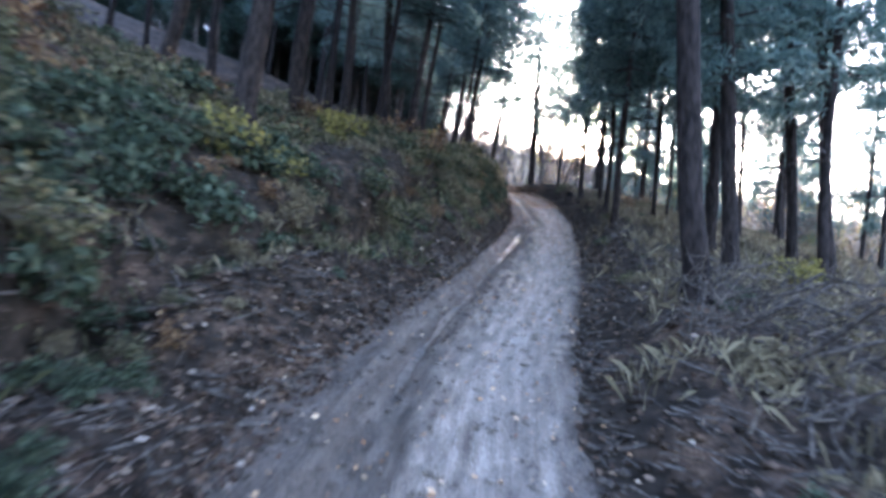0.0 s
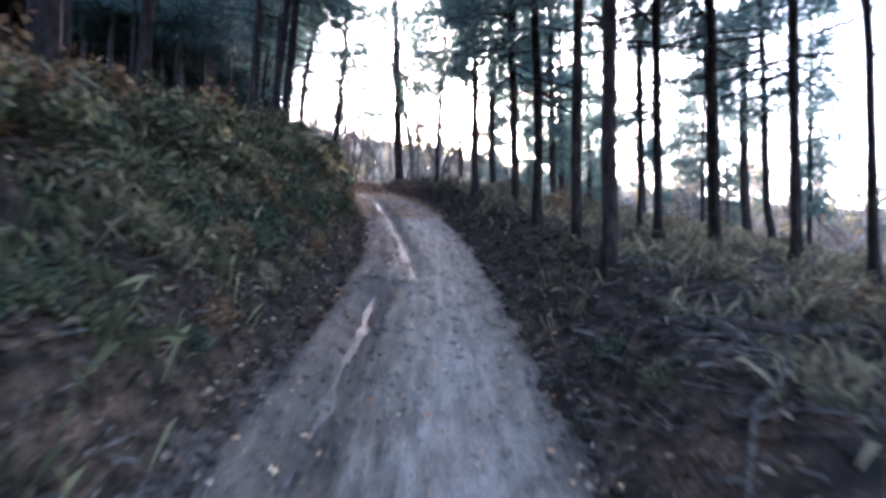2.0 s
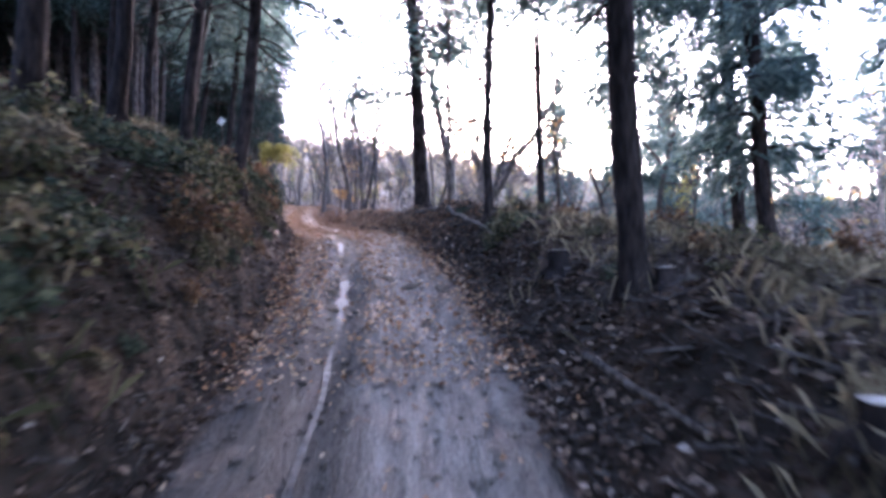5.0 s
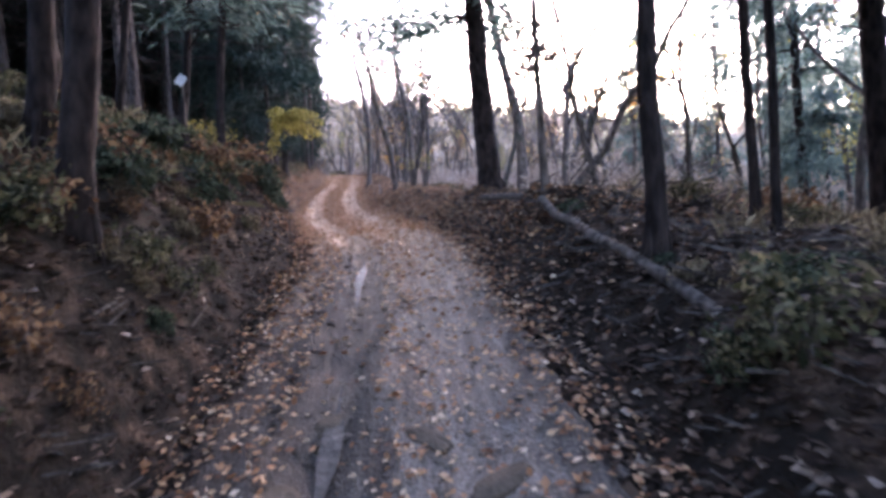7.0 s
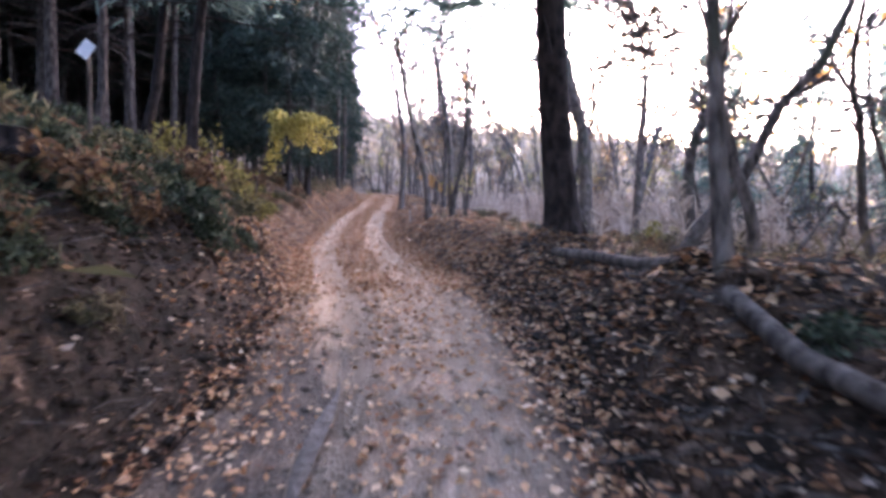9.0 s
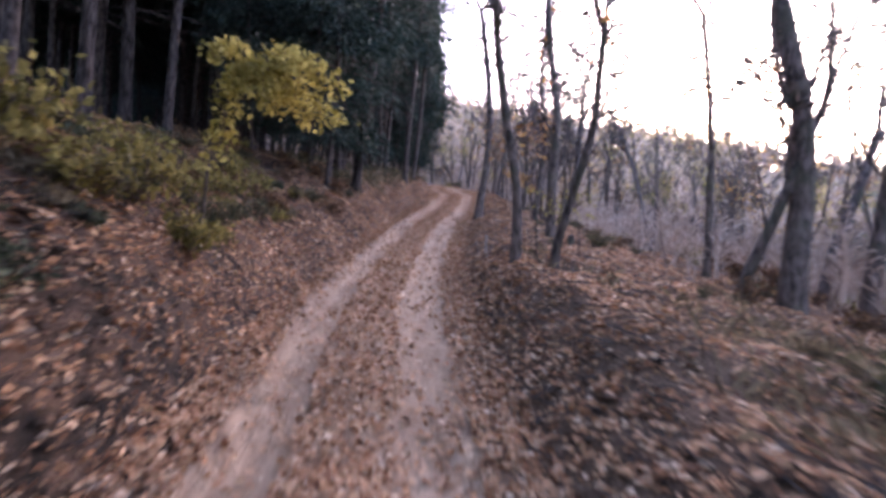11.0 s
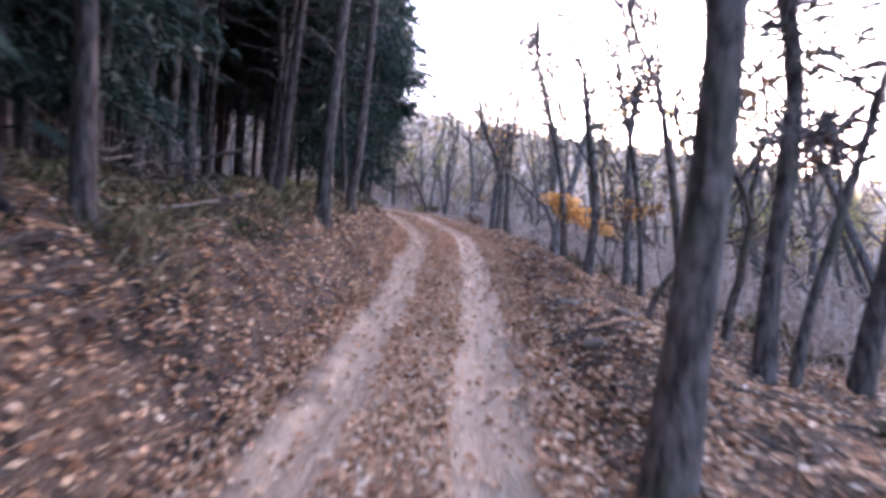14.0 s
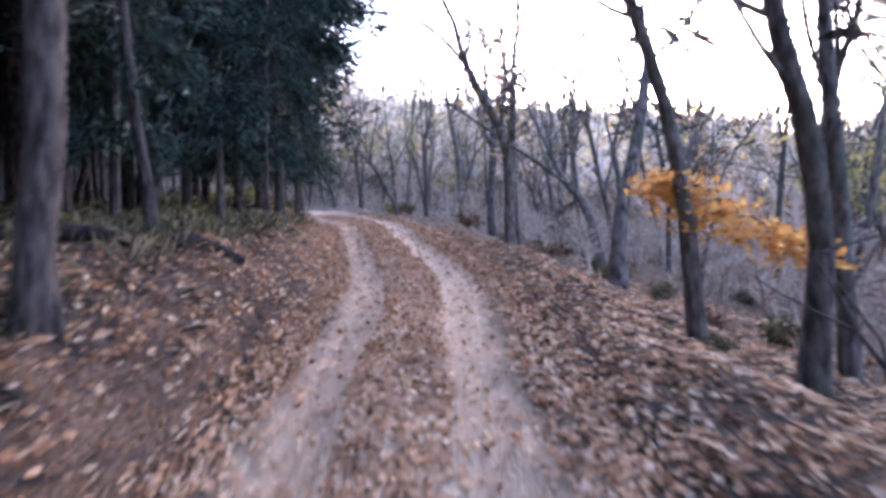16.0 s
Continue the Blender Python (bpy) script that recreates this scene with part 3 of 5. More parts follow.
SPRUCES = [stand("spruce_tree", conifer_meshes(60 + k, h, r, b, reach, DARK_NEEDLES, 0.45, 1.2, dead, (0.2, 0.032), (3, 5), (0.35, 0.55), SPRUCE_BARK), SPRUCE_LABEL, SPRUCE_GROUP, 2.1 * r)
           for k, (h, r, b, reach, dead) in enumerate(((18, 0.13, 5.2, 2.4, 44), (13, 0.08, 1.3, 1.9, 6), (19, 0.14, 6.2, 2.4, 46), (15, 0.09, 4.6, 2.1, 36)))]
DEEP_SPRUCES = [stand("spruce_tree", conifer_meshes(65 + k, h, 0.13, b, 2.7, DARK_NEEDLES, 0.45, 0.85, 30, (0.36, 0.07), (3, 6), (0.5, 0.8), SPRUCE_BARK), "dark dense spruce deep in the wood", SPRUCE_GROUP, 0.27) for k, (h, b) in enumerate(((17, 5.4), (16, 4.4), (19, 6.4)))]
BARE_LABEL, BARE_GROUP = "crooked grey broadleaf tree, almost bare in late autumn", "bare broadleaf trees"
BARES = [stand("bare_tree", bare_meshes(80 + k, h, r, kink, m, n, fork), label, BARE_GROUP, 2.1 * r)
         for k, (h, r, kink, m, n, fork, label) in enumerate((
             (6.5, 0.05, 0.13, ORANGE_LEAF, 160, 0.4, "slim crooked young tree with a few orange leaves"), (7.5, 0.055, 0.1, YELLOW_LEAF, 130, 0.5, "slim young tree with a few yellow leaves"),
             (6, 0.05, 0.16, RUST_LEAF, 140, 0.32, "slim crooked young tree with a few brown leaves"), (10, 0.1, 0.1, ORANGE_LEAF, 190, 0.38, BARE_LABEL), (11, 0.1, 0.07, YELLOW_LEAF, 150, 0.45, BARE_LABEL),
             (9, 0.1, 0.12, RUST_LEAF, 150, 0.3, BARE_LABEL), (13, 0.17, 0.09, ORANGE_LEAF, 160, 0.4, "stout grey broadleaf tree, forked and almost bare"), (12, 0.17, 0.1, YELLOW_LEAF, 120, 0.33, "stout grey broadleaf tree, forked and almost bare")))]
UPRIGHTS = [stand("bare_tree", bare_meshes(90 + k, h, r, 0.1, m, n, fork, 0.2), "grey broadleaf tree with an upright stem, almost bare", BARE_GROUP, 2.1 * r)
            for k, (h, r, m, n, fork) in enumerate(((8, 0.05, RUST_LEAF, 120, 0.5), (10.5, 0.095, ORANGE_LEAF, 150, 0.48), (12, 0.16, RUST_LEAF, 120, 0.5)))]
LEAFY = [stand("leafy_tree", bare_meshes(95 + k, 11, 0.11, 0.11, m, 1500, 0.38), label, "trees still in leaf", 0.23)
         for k, (m, label) in enumerate(((YELLOW_LEAF, "broadleaf tree holding thin yellow foliage"), (RUST_LEAF, "broadleaf tree holding thin brown foliage"), (FAR_LEAF, "broadleaf tree holding pale tan foliage")))]

# each standing tree: kind, variant, x, y, stem diameter, lean
rng = random.Random(5)
STANDING = [
    ("c", 0, 3.12, 23.18, 0.22, 0.008, -0.064),
    ("c", 1, 3.41, 19.77, 0.19, -0.016, -0.056),
    ("c", 2, 3.33, 17.97, 0.18, -0.015, -0.035),
    ("c", 3, 3.14, 15.62, 0.16, 0.016, -0.043),
    ("c", 4, 2.84, 13.96, 0.17, 0.018, -0.043),
    ("c", 5, 4.22, 15.43, 0.12, -0.007, -0.040),
    ("c", 6, 5.41, 18.13, 0.11, -0.011, -0.040),
    ("c", 7, 5.52, 16.18, 0.10, -0.016, -0.039),
    ("c", 8, 5.18, 18.90, 0.11, -0.029, -0.033),
    ("c", 9, 4.35, 11.39, 0.23, -0.048, -0.059),
    ("c", 10, 6.09, 14.15, 0.12, -0.049, -0.059),
    ("c", 11, 5.44, 14.50, 0.13, -0.035, -0.061),
    ("c", 12, 5.15, 15.56, 0.14, -0.030, -0.061),
    ("c", 13, 2.36, 6.45, 0.32, -0.105, -0.048),
    ("c", 14, 3.65, 8.66, 0.26, -0.108, -0.049),
    ("c", 15, 6.17, 11.70, 0.22, -0.120, -0.052),
    ("c", 16, 6.60, 11.13, 0.23, -0.120, -0.052),
    ("c", 17, 5.96, 10.28, 0.19, -0.018, -0.023),
    ("c", 18, -4.52, 7.73, 0.39, 0.090, -0.024),
    ("c", 19, -5.41, 11.50, 0.39, 0.060, -0.028),
    ("c", 20, -7.76, 9.97, 0.31, 0.120, -0.010),
    ("c", 21, -4.85, 12.16, 0.22, 0.039, -0.030),
    ("c", 22, -4.82, 13.57, 0.24, -0.011, -0.037),
    ("c", 23, -4.07, 15.22, 0.27, -0.057, -0.042),
    ("c", 24, -4.18, 14.28, 0.20, 0.120, -0.088),
    ("c", 25, -3.37, 15.27, 0.22, 0.120, -0.080),
    ("c", 26, -3.38, 17.61, 0.20, 0.079, -0.073),
    ("c", 27, -2.30, 22.05, 0.20, 0.113, -0.053),
    ("c", 28, -2.41, 24.12, 0.26, 0.096, -0.051),
    ("c", 30, -2.15, 19.17, 0.12, 0.079, -0.046),
    ("c", 31, -3.37, 27.04, 0.27, 0.062, -0.044),
    ("c", 33, -4.49, 29.82, 0.17, 0.120, -0.067),
    ("c", 34, -4.38, 28.45, 0.15, 0.088, -0.066),
    ("c", 35, -2.60, 27.58, 0.21, 0.120, 0.054),
    ("c", 36, -5.59, 34.19, 0.17, 0.114, 0.050),
    ("c", 37, -3.68, 29.92, 0.10, 0.120, 0.054),
    ("c", 39, 2.45, 27.35, 0.15, 0.060, 0.020),
    ("c", 40, 3.50, 28.10, 0.09, 0.030, 0.020),
    ("u", 0, 1.95, 29.90, 0.10, -0.015, 0.000),
    ("c", 42, 3.30, 27.40, 0.07, 0.020, 0.000),
    ("b", 44, 3.02, 32.20, 0.13, 0.024, -0.024),
    
    ("b", 51, 4.68, 47.56, 0.29, 0.035, -0.012),
    ("b", 62, -2.79, 52.81, 0.16, -0.079, -0.054),
    ("s", 1, -7.70, 43.40, 0.17, 0.010, 0.000),
    ("s", 1, -9.70, 45.40, 0.17, 0.000, 0.000),
    ("s", 0, -9.16, 47.34, 0.19, -0.105, -0.012),
    ("s", 66, -10.12, 43.28, 0.12, -0.105, -0.012),
    ("s", 67, -11.83, 45.83, 0.12, -0.092, -0.007),
    ("s", 68, -11.39, 53.52, 0.20, -0.084, -0.004),
    ("s", 69, -10.74, 55.30, 0.12, -0.071, 0.002),
    ("s", 71, -10.94, 52.49, 0.15, 0.063, -0.019),
    ("s", 73, -13.40, 53.63, 0.15, 0.045, -0.024),
    ("s", 74, -11.74, 50.14, 0.20, 0.023, 0.017),
    ("s", 75, -11.66, 55.73, 0.11, 0.024, -0.007),
    ("s", 76, -12.35, 58.37, 0.13, 0.037, -0.004),
    ("s", 77, -12.04, 59.20, 0.10, 0.047, -0.001),
    ("s", 78, -13.20, 62.27, 0.11, 0.037, -0.004),
    ("s", 79, -11.43, 43.62, 0.21, -0.060, -0.041),
    ("c", 2, 1.25, 33.50, 0.46, -0.010, 0.000),
    ("c", 1, -1.25, 26.40, 0.20, 0.090, 0.000),
    ("c", 1, -4.50, 33.90, 0.18, 0.100, 0.000),
    ("s", 0, -7.85, 45.10, 0.27, 0.090, 0.000),
    ("s", 0, -9.15, 46.20, 0.18, 0.000, 0.000),
    
    ("s", 0, -9.05, 51.20, 0.22, 0.034, 0.020),
    ("s", 2, -9.60, 53.30, 0.21, 0.028, 0.010),
    ("b", 3, -3.40, 52.60, 0.16, -0.150, 0.000),
    ("b", 2, -12.50, 67.70, 0.16, -0.300, -0.050),
    ("s", 1, -13.6, 60.6, 0.22, 0.000, 0.000),
    ("s", 3, -14.6, 62.8, 0.20, 0.000, 0.000),
    ("s", 1, -16.2, 65.2, 0.22, 0.000, 0.000),
    ("s", 3, -13.2, 58.6, 0.18, 0.000, 0.000),
    ("s", 0, -10.45, 52.05, 0.18, 0.036, 0.039),
    ("s", 2, -10.3, 48.3, 0.14, 0.000, 0.000),
    ("s", 1, -10.9, 46.6, 0.17, 0.000, 0.000),
    ("s", 2, -10.9, 50.4, 0.17, 0.000, 0.000),
    ("s", 0, -12.2, 51.3, 0.17, 0.000, 0.000),
    ("s", 0, -13.0, 56.2, 0.17, 0.000, 0.000),
    ("l", 0, 6.8, 27.0, 0.26, 0.000, 0.000),
    ("l", 1, 8.2, 30.0, 0.28, 0.000, 0.000),
    ("l", 0, 8.6, 36.4, 0.22, 0.000, 0.000),
    ("l", 1, 9.5, 25.6, 0.30, 0.000, 0.000),
    ("l", 0, 10.8, 33.0, 0.28, 0.000, 0.000),
    ("c", 2, 6.2, 30.5, 0.30, 0.000, 0.000),
    ("c", 2, 4.4, 26.6, 0.26, 0.000, 0.000),
]
taken = []


def fitting(pool, dia, k=None):
    """From a pool, a tree whose stem is built near this diameter."""
    near = [p for p in pool if 0.62 < dia / p[1] < 1.6] or sorted(pool, key=lambda p: abs(p[1] - dia))[:1]
    return near[k % len(near)] if k is not None else rng.choice(near)


def plant_fitting(pool, x, y, dia, lean, k=None):
    proto, girth = fitting(pool, dia, k)
    own = random.Random(int(x * 100) * 1000 + int(y * 100))
    s = own.uniform(0.9, 1.1)
    plant(proto, x, y, s, lean, own.uniform(0, 6.28), dia / girth / s)
    taken.append((x, y))


for kind, k, x, y, dia, lx, ly in STANDING:
    plant_fitting({"c": CEDARS + THIN_CEDARS, "s": SPRUCES, "b": BARES, "l": LOW_CEDARS, "u": UPRIGHTS}[kind], x, y, dia, (lx, ly), k)

# two denser spruces at the edge of the wood, where the track bends out of sight
for k, x, y, s in ((1, -13.0, 61.2, 0.8), (0, -14.3, 64.3, 0.85)):
    plant(DEEP_SPRUCES[k][0], x, y, s, (0.0, 0.0), 1.3 * k, 1.0)
    taken.append((x, y))


def scatter(pool, count, area, gap, dia, lean=0.03, tries=30):
    """Trees strewn over an area given as y from, y to, distance from the track from, to."""
    done = 0
    for _ in range(count * tries):
        y, d = rng.uniform(area[0], area[1]), rng.uniform(area[2], area[3])
        x = float(centre_x(y)) + d / float(turn_cos(y))
        if any((x - a) ** 2 + (y - b) ** 2 < gap * gap for a, b in taken):
            continue
        plant_fitting(pool, x, y, rng.uniform(*dia), (rng.gauss(0, lean), rng.gauss(0, lean)))
        done += 1
        if done == count:
            break


# crooked trees by the upper track: x, y, stem diameter, bends as (height, aside), leaves
CROOKED = [
    (-1.84, 39.65, 0.17, ((1.09, -0.02), (2.0, -0.2), (2.6, -0.39), (4.2, -0.6)), OAK_LEAF, 260),
    (-1.38, 40.2, 0.15, ((0.76, 0.15), (1.12, 0.25), (2.2, 0.55), (3.8, 0.6)), RUST_LEAF, 120),
    (-1.95, 44.2, 0.23, ((1.8, -0.02), (3.4, 0.0), (4.4, -0.3), (6.0, -0.45)), OAK_LEAF, 200),
    (-4.58, 46.95, 0.25, ((1.0, 0.13), (2.2, 0.26), (3.2, 0.22), (4.3, 0.1), (6.5, -0.3)), RUST_LEAF, 90),
    (-3.27, 49.62, 0.2, ((1.5, 0.1), (3.0, 0.28), (4.6, -0.05), (5.6, -0.1)), OAK_LEAF, 220),
    (-2.99, 49.85, 0.11, ((1.4, 0.3), (2.8, 0.65), (3.6, 0.75)), RUST_LEAF, 60),
    (-2.27, 50.15, 0.21, ((1.9, 0.32), (3.6, 0.35), (5.0, 0.38)), RUST_LEAF, 90),
    (2.3, 41.5, 0.4, ((2.0, 0.13), (3.4, 0.07), (4.8, -0.36), (7.0, -0.6)), RUST_LEAF, 60),
    (1.48, 41.5, 0.2, ((1.05, 0.38), (2.0, 0.7), (3.4, 1.15)), RUST_LEAF, 40),
    (1.62, 45.3, 0.18, ((3.1, -0.04), (5.2, -0.3), (6.2, -0.42)), ORANGE_LEAF, 120),
    (3.97, 43.3, 0.3, ((1.46, 0.14), (3.3, 0.33), (5.0, 0.5)), RUST_LEAF, 60),
    (-5.43, 57.0, 0.19, ((1.5, -0.05), (2.8, -0.24), (4.0, -0.6), (5.2, -0.9)), RUST_LEAF, 60),
    (-4.9, 55.9, 0.21, ((1.3, 0.2), (2.4, 0.08), (3.3, -0.1), (4.6, -0.25)), RUST_LEAF, 60),
    (-3.9, 57.4, 0.2, ((2.3, -0.04), (4.0, -0.07), (5.2, 0.1)), RUST_LEAF, 60),
    (-3.81, 54.9, 0.13, ((1.95, -0.12), (3.1, -0.33), (4.2, -0.56)), RUST_LEAF, 40),
    (-4.03, 52.9, 0.11, ((0.5, 0.3), (1.0, 0.62), (1.8, 1.2), (2.8, 1.7)), RUST_LEAF, 40),
    (-8.05, 62.6, 0.27, ((1.4, 0.08), (2.3, 0.1), (3.0, -0.1), (3.5, -0.5), (4.3, -0.8)), OAK_LEAF, 420),
]
for k, (x, y, dia, bends, leaf_mat, count) in enumerate(CROOKED):
    tree = tree_thing("crooked_tree", bare_meshes(700 + k, 1.6 * bends[-1][0] + 2, dia / 2.1, 0.12, leaf_mat, count, bends=bends),
                      "crooked grey-brown broadleaf tree, bent stem, almost bare", group=BARE_GROUP)
    tree.matrix_basis = Matrix.Translation((x, y, float(ground_z(x, y))))
    taken.append((x, y))


scatter(CEDARS + THIN_CEDARS, 15, (6, 36, -22, -5.4), 2.2, (0.12, 0.34))
# Unseen conifers behind the camera's start, added to keep sky off the banks.
scatter(CEDARS, 13, (-22, 3, -22, -4.6), 2.6, (0.22, 0.36))
scatter(CEDARS, 8, (-22, -2, 4.2, 14), 2.6, (0.2, 0.34))
scatter(CEDARS + THIN_CEDARS, 5, (12, 31, 8, 16), 2.6, (0.14, 0.3))
scatter(LOW_CEDARS, 26, (24, 60, 16, 40), 3.5, (0.2, 0.3))
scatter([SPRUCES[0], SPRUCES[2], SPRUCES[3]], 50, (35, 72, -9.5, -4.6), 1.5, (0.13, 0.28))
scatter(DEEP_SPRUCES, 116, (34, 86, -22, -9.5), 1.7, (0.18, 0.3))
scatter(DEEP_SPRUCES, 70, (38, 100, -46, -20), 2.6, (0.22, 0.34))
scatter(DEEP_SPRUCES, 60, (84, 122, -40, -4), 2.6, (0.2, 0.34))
scatter(BARES, 66, (34, 85, 5.5, 24), 2.2, (0.08, 0.24), lean=0.1)
scatter(BARES, 40, (30, 90, 18, 44), 3.0, (0.12, 0.28), lean=0.08)
scatter(BARES[3:], 26, (60, 84, 3.5, 14), 2.2, (0.16, 0.32), lean=0.08)
scatter(LEAFY, 22, (60, 92, 1.5, 18), 2.0, (0.18, 0.3), lean=0.06)
scatter(LEAFY, 14, (34, 60, 12, 30), 3.0, (0.16, 0.28), lean=0.06)
scatter(BARES, 34, (80, 115, -24, 26), 2.4, (0.12, 0.3), lean=0.08)
for proto, _ in UPRIGHTS + LEAFY + CEDARS + THIN_CEDARS + LOW_CEDARS + SPRUCES + DEEP_SPRUCES + BARES:
    for ob in (*proto.children_recursive, proto):
        bpy.data.objects.remove(ob)

# ---- undergrowth ----
def bush_meshes(seed, radius, height, leaf_mat, leaves, leaf_size, stems=14, arch=0.6, wood=DEAD_WOOD, long=1.7):
    """A clump of arching stems with small leaves along them."""
    rg = np.random.default_rng(seed)
    sticks, spots = [], []
    for _ in range(stems):
        a, r = rg.uniform(0, 6.28), radius * rg.uniform(0.4, 1.0)
        out = np.array([math.cos(a), math.sin(a), 0])
        s = np.linspace(0, 1, 5)[:, None]
        h = height * rg.uniform(0.6, 1.1)
        pts = out * r * s ** 1.2 + np.array([0, 0, 1.0]) * h * (s - arch * s ** 3) + rg.normal(0, 0.02, (5, 3))
        pts[0] = out * 0.04 - (0, 0, 0.08)
        sticks.append(tube(pts[::2] if stems > 20 else pts, np.linspace(0.011, 0.003, 5)[::2] if stems > 20 else np.linspace(0.011, 0.003, 5), 3))
        k = leaves // stems
        u = rg.uniform(0.15, 1, k)
        spots.append(np.column_stack([np.interp(u, s[:, 0], pts[:, c]) for c in range(3)]) + rg.normal(0, radius * 0.13, (k, 3)))
    sv, sf = join(sticks)
    lv, lf = leaves_at(np.concatenate(spots), leaf_size, rg, long)
    return mesh_from("stalk", sv, sf, [wood], smooth=True), mesh_from("foliage", lv, lf, [leaf_mat])


def bush_thing(name, meshes, label, group):
    root = new(name)
    part("stalk", meshes[0], root)
    part("foliage", meshes[1], root)
    return tagged(root, label, "bush", group)


GREENS = [bush_thing("bramble_bush", bush_meshes(100 + k, 0.5, 0.5, FERN, 560, 0.05, 16, 0.7, long=1.8), "low green bramble on the cut bank", "bank brambles") for k in range(3)]
OLIVES = [bush_thing("scrub_bush", bush_meshes(110 + k, 0.55, 0.75, GREEN_LEAF, 480, 0.042, 18, 0.55), "olive scrub with thin arching stems", "bank scrub") for k in range(3)]
STRAWS = [bush_thing("dry_bush", bush_meshes(120 + k, 0.5, 0.6, DRY_GRASS, 330, 0.036, 30, 0.85, long=4.5), "dead straw-coloured grass clump hanging over", "dry clumps") for k in range(3)]
GOLDS = [bush_thing("yellow_shrub", bush_meshes(130 + k, 0.6, 0.9, OLIVE_GOLD, 460, 0.05, 16, 0.5), "shrub with yellow autumn leaves", "yellow shrubs") for k in range(2)]
RUSTS = [bush_thing("rusty_shrub", bush_meshes(140 + k, 0.55, 0.8, RUST_LEAF, 260, 0.06, 14, 0.5), "shrub with rust-brown autumn leaves", "rusty shrubs") for k in range(2)]


def slope_turn(x, y, share=0.6):
    """A turn that leans a plant out from the slope it grows on."""
    gx = float(ground_z(x + 0.3, y, 0) - ground_z(x - 0.3, y, 0)) / 0.6
    gy = float(ground_z(x, y + 0.3, 0) - ground_z(x, y - 0.3, 0)) / 0.6
    up = Vector((-gx * share, -gy * share, 1)).normalized()
    return Vector((0, 0, 1)).rotation_difference(up).to_matrix().to_4x4()


def put_bush(proto, x, y, s):
    z = float(ground_z(x, y))
    out = float(bank_lip(y, (x - centre_x(y)) * turn_cos(y)))
    ob = copy_thing(proto, Matrix.Translation((x + out, y, z)) @ slope_turn(x, y) @ Matrix.Rotation(rng.uniform(0, 6.28), 4, "Z"))
    ob.scale = (s, s, s * rng.uniform(0.8, 1.2))


def strew_bushes(pools, count, y0, y1, d0, d1, size):
    for _ in range(count):
        y, d = rng.uniform(y0, y1), rng.uniform(d0, d1)
        s = rng.uniform(*size)
        if abs(d) - 0.45 * s < 1.35:
            continue
        put_bush(rng.choice(rng.choice(pools)), float(centre_x(y)) + d / float(turn_cos(y)), y, s)


strew_bushes((GREENS, GREENS, OLIVES), 50, 0, 10, -5, -2.9, (0.7, 1.3))
strew_bushes((OLIVES, STRAWS, GREENS), 50, 1, 15, -10, -5, (0.6, 1.3))
strew_bushes((GREENS, STRAWS, OLIVES), 43, 0, 24, -3.6, -3.0, (0.5, 0.9))
strew_bushes((GREENS, OLIVES, STRAWS), 36, 2.5, 10, -3.4, -2.1, (0.25, 0.55))
strew_bushes((OLIVES, STRAWS, GREENS, RUSTS), 50, 4, 16, -7, -3.3, (0.6, 1.3))
strew_bushes((GREENS, GREENS, OLIVES, STRAWS), 86, 13, 25, -3.0, -1.7, (0.5, 1.0))
strew_bushes((OLIVES, OLIVES, STRAWS, STRAWS, RUSTS, GREENS), 79, 12, 24, -5.0, -2.5, (0.7, 1.4))
strew_bushes((OLIVES, GREENS, STRAWS), 18, 24, 32, -5.2, -2.6, (0.5, 0.9))
strew_bushes((OLIVES, STRAWS, GREENS), 22, 26, 35, -4.0, -2.2, (0.3, 0.6))
strew_bushes((GREENS, OLIVES, STRAWS, RUSTS), 136, 12, 33, -2.4, -1.5, (0.25, 0.5))
strew_bushes((GREENS, OLIVES, GREENS, RUSTS), 70, 23, 34, -4.6, -1.6, (0.4, 0.8))
strew_bushes((GOLDS, OLIVES, GREENS, RUSTS), 46, 36.5, 42, -5.5, -2.3, (0.35, 0.75))
strew_bushes((OLIVES, STRAWS, GOLDS), 34, 51, 61, -7, -2.8, (0.25, 0.5))
strew_bushes((OLIVES, RUSTS, STRAWS), 43, 34, 44, -5.5, -2.2, (0.3, 0.8))
strew_bushes((RUSTS, STRAWS, OLIVES), 28, 42, 56, -6, -2.2, (0.25, 0.5))
strew_bushes((RUSTS, STRAWS, OLIVES), 28, 36, 58, 2.2, 6, (0.2, 0.45))
strew_bushes((OLIVES, STRAWS), 17, 44, 64, -4.5, -2.0, (0.35, 0.7))
strew_bushes((STRAWS, OLIVES, RUSTS, STRAWS), 79, 2, 26, 2.6, 9, (0.4, 0.9))
strew_bushes((STRAWS, OLIVES, GREENS), 80, 2, 30, 1.6, 3.6, (0.2, 0.45))
strew_bushes((GREENS, OLIVES, STRAWS, RUSTS), 64, 2, 13, -3.6, -1.9, (0.25, 0.5))
strew_bushes((OLIVES, STRAWS, RUSTS), 36, 26, 40, -3.6, -1.8, (0.2, 0.4))
strew_bushes((STRAWS, OLIVES, RUSTS), 36, 20, 36, 2.2, 7, (0.4, 0.9))
strew_bushes((RUSTS, STRAWS, OLIVES), 43, 40, 75, 3.4, 12, (0.5, 1.1))
strew_bushes((GOLDS, RUSTS, STRAWS), 18, 34, 62, 7, 15, (0.8, 1.6))
strew_bushes((RUSTS, OLIVES, RUSTS, GOLDS), 60, 33, 46, -6.5, -2.0, (0.3, 0.75))
strew_bushes((OLIVES, RUSTS, GOLDS), 28, 64, 82, -6, 6, (0.6, 1.3))
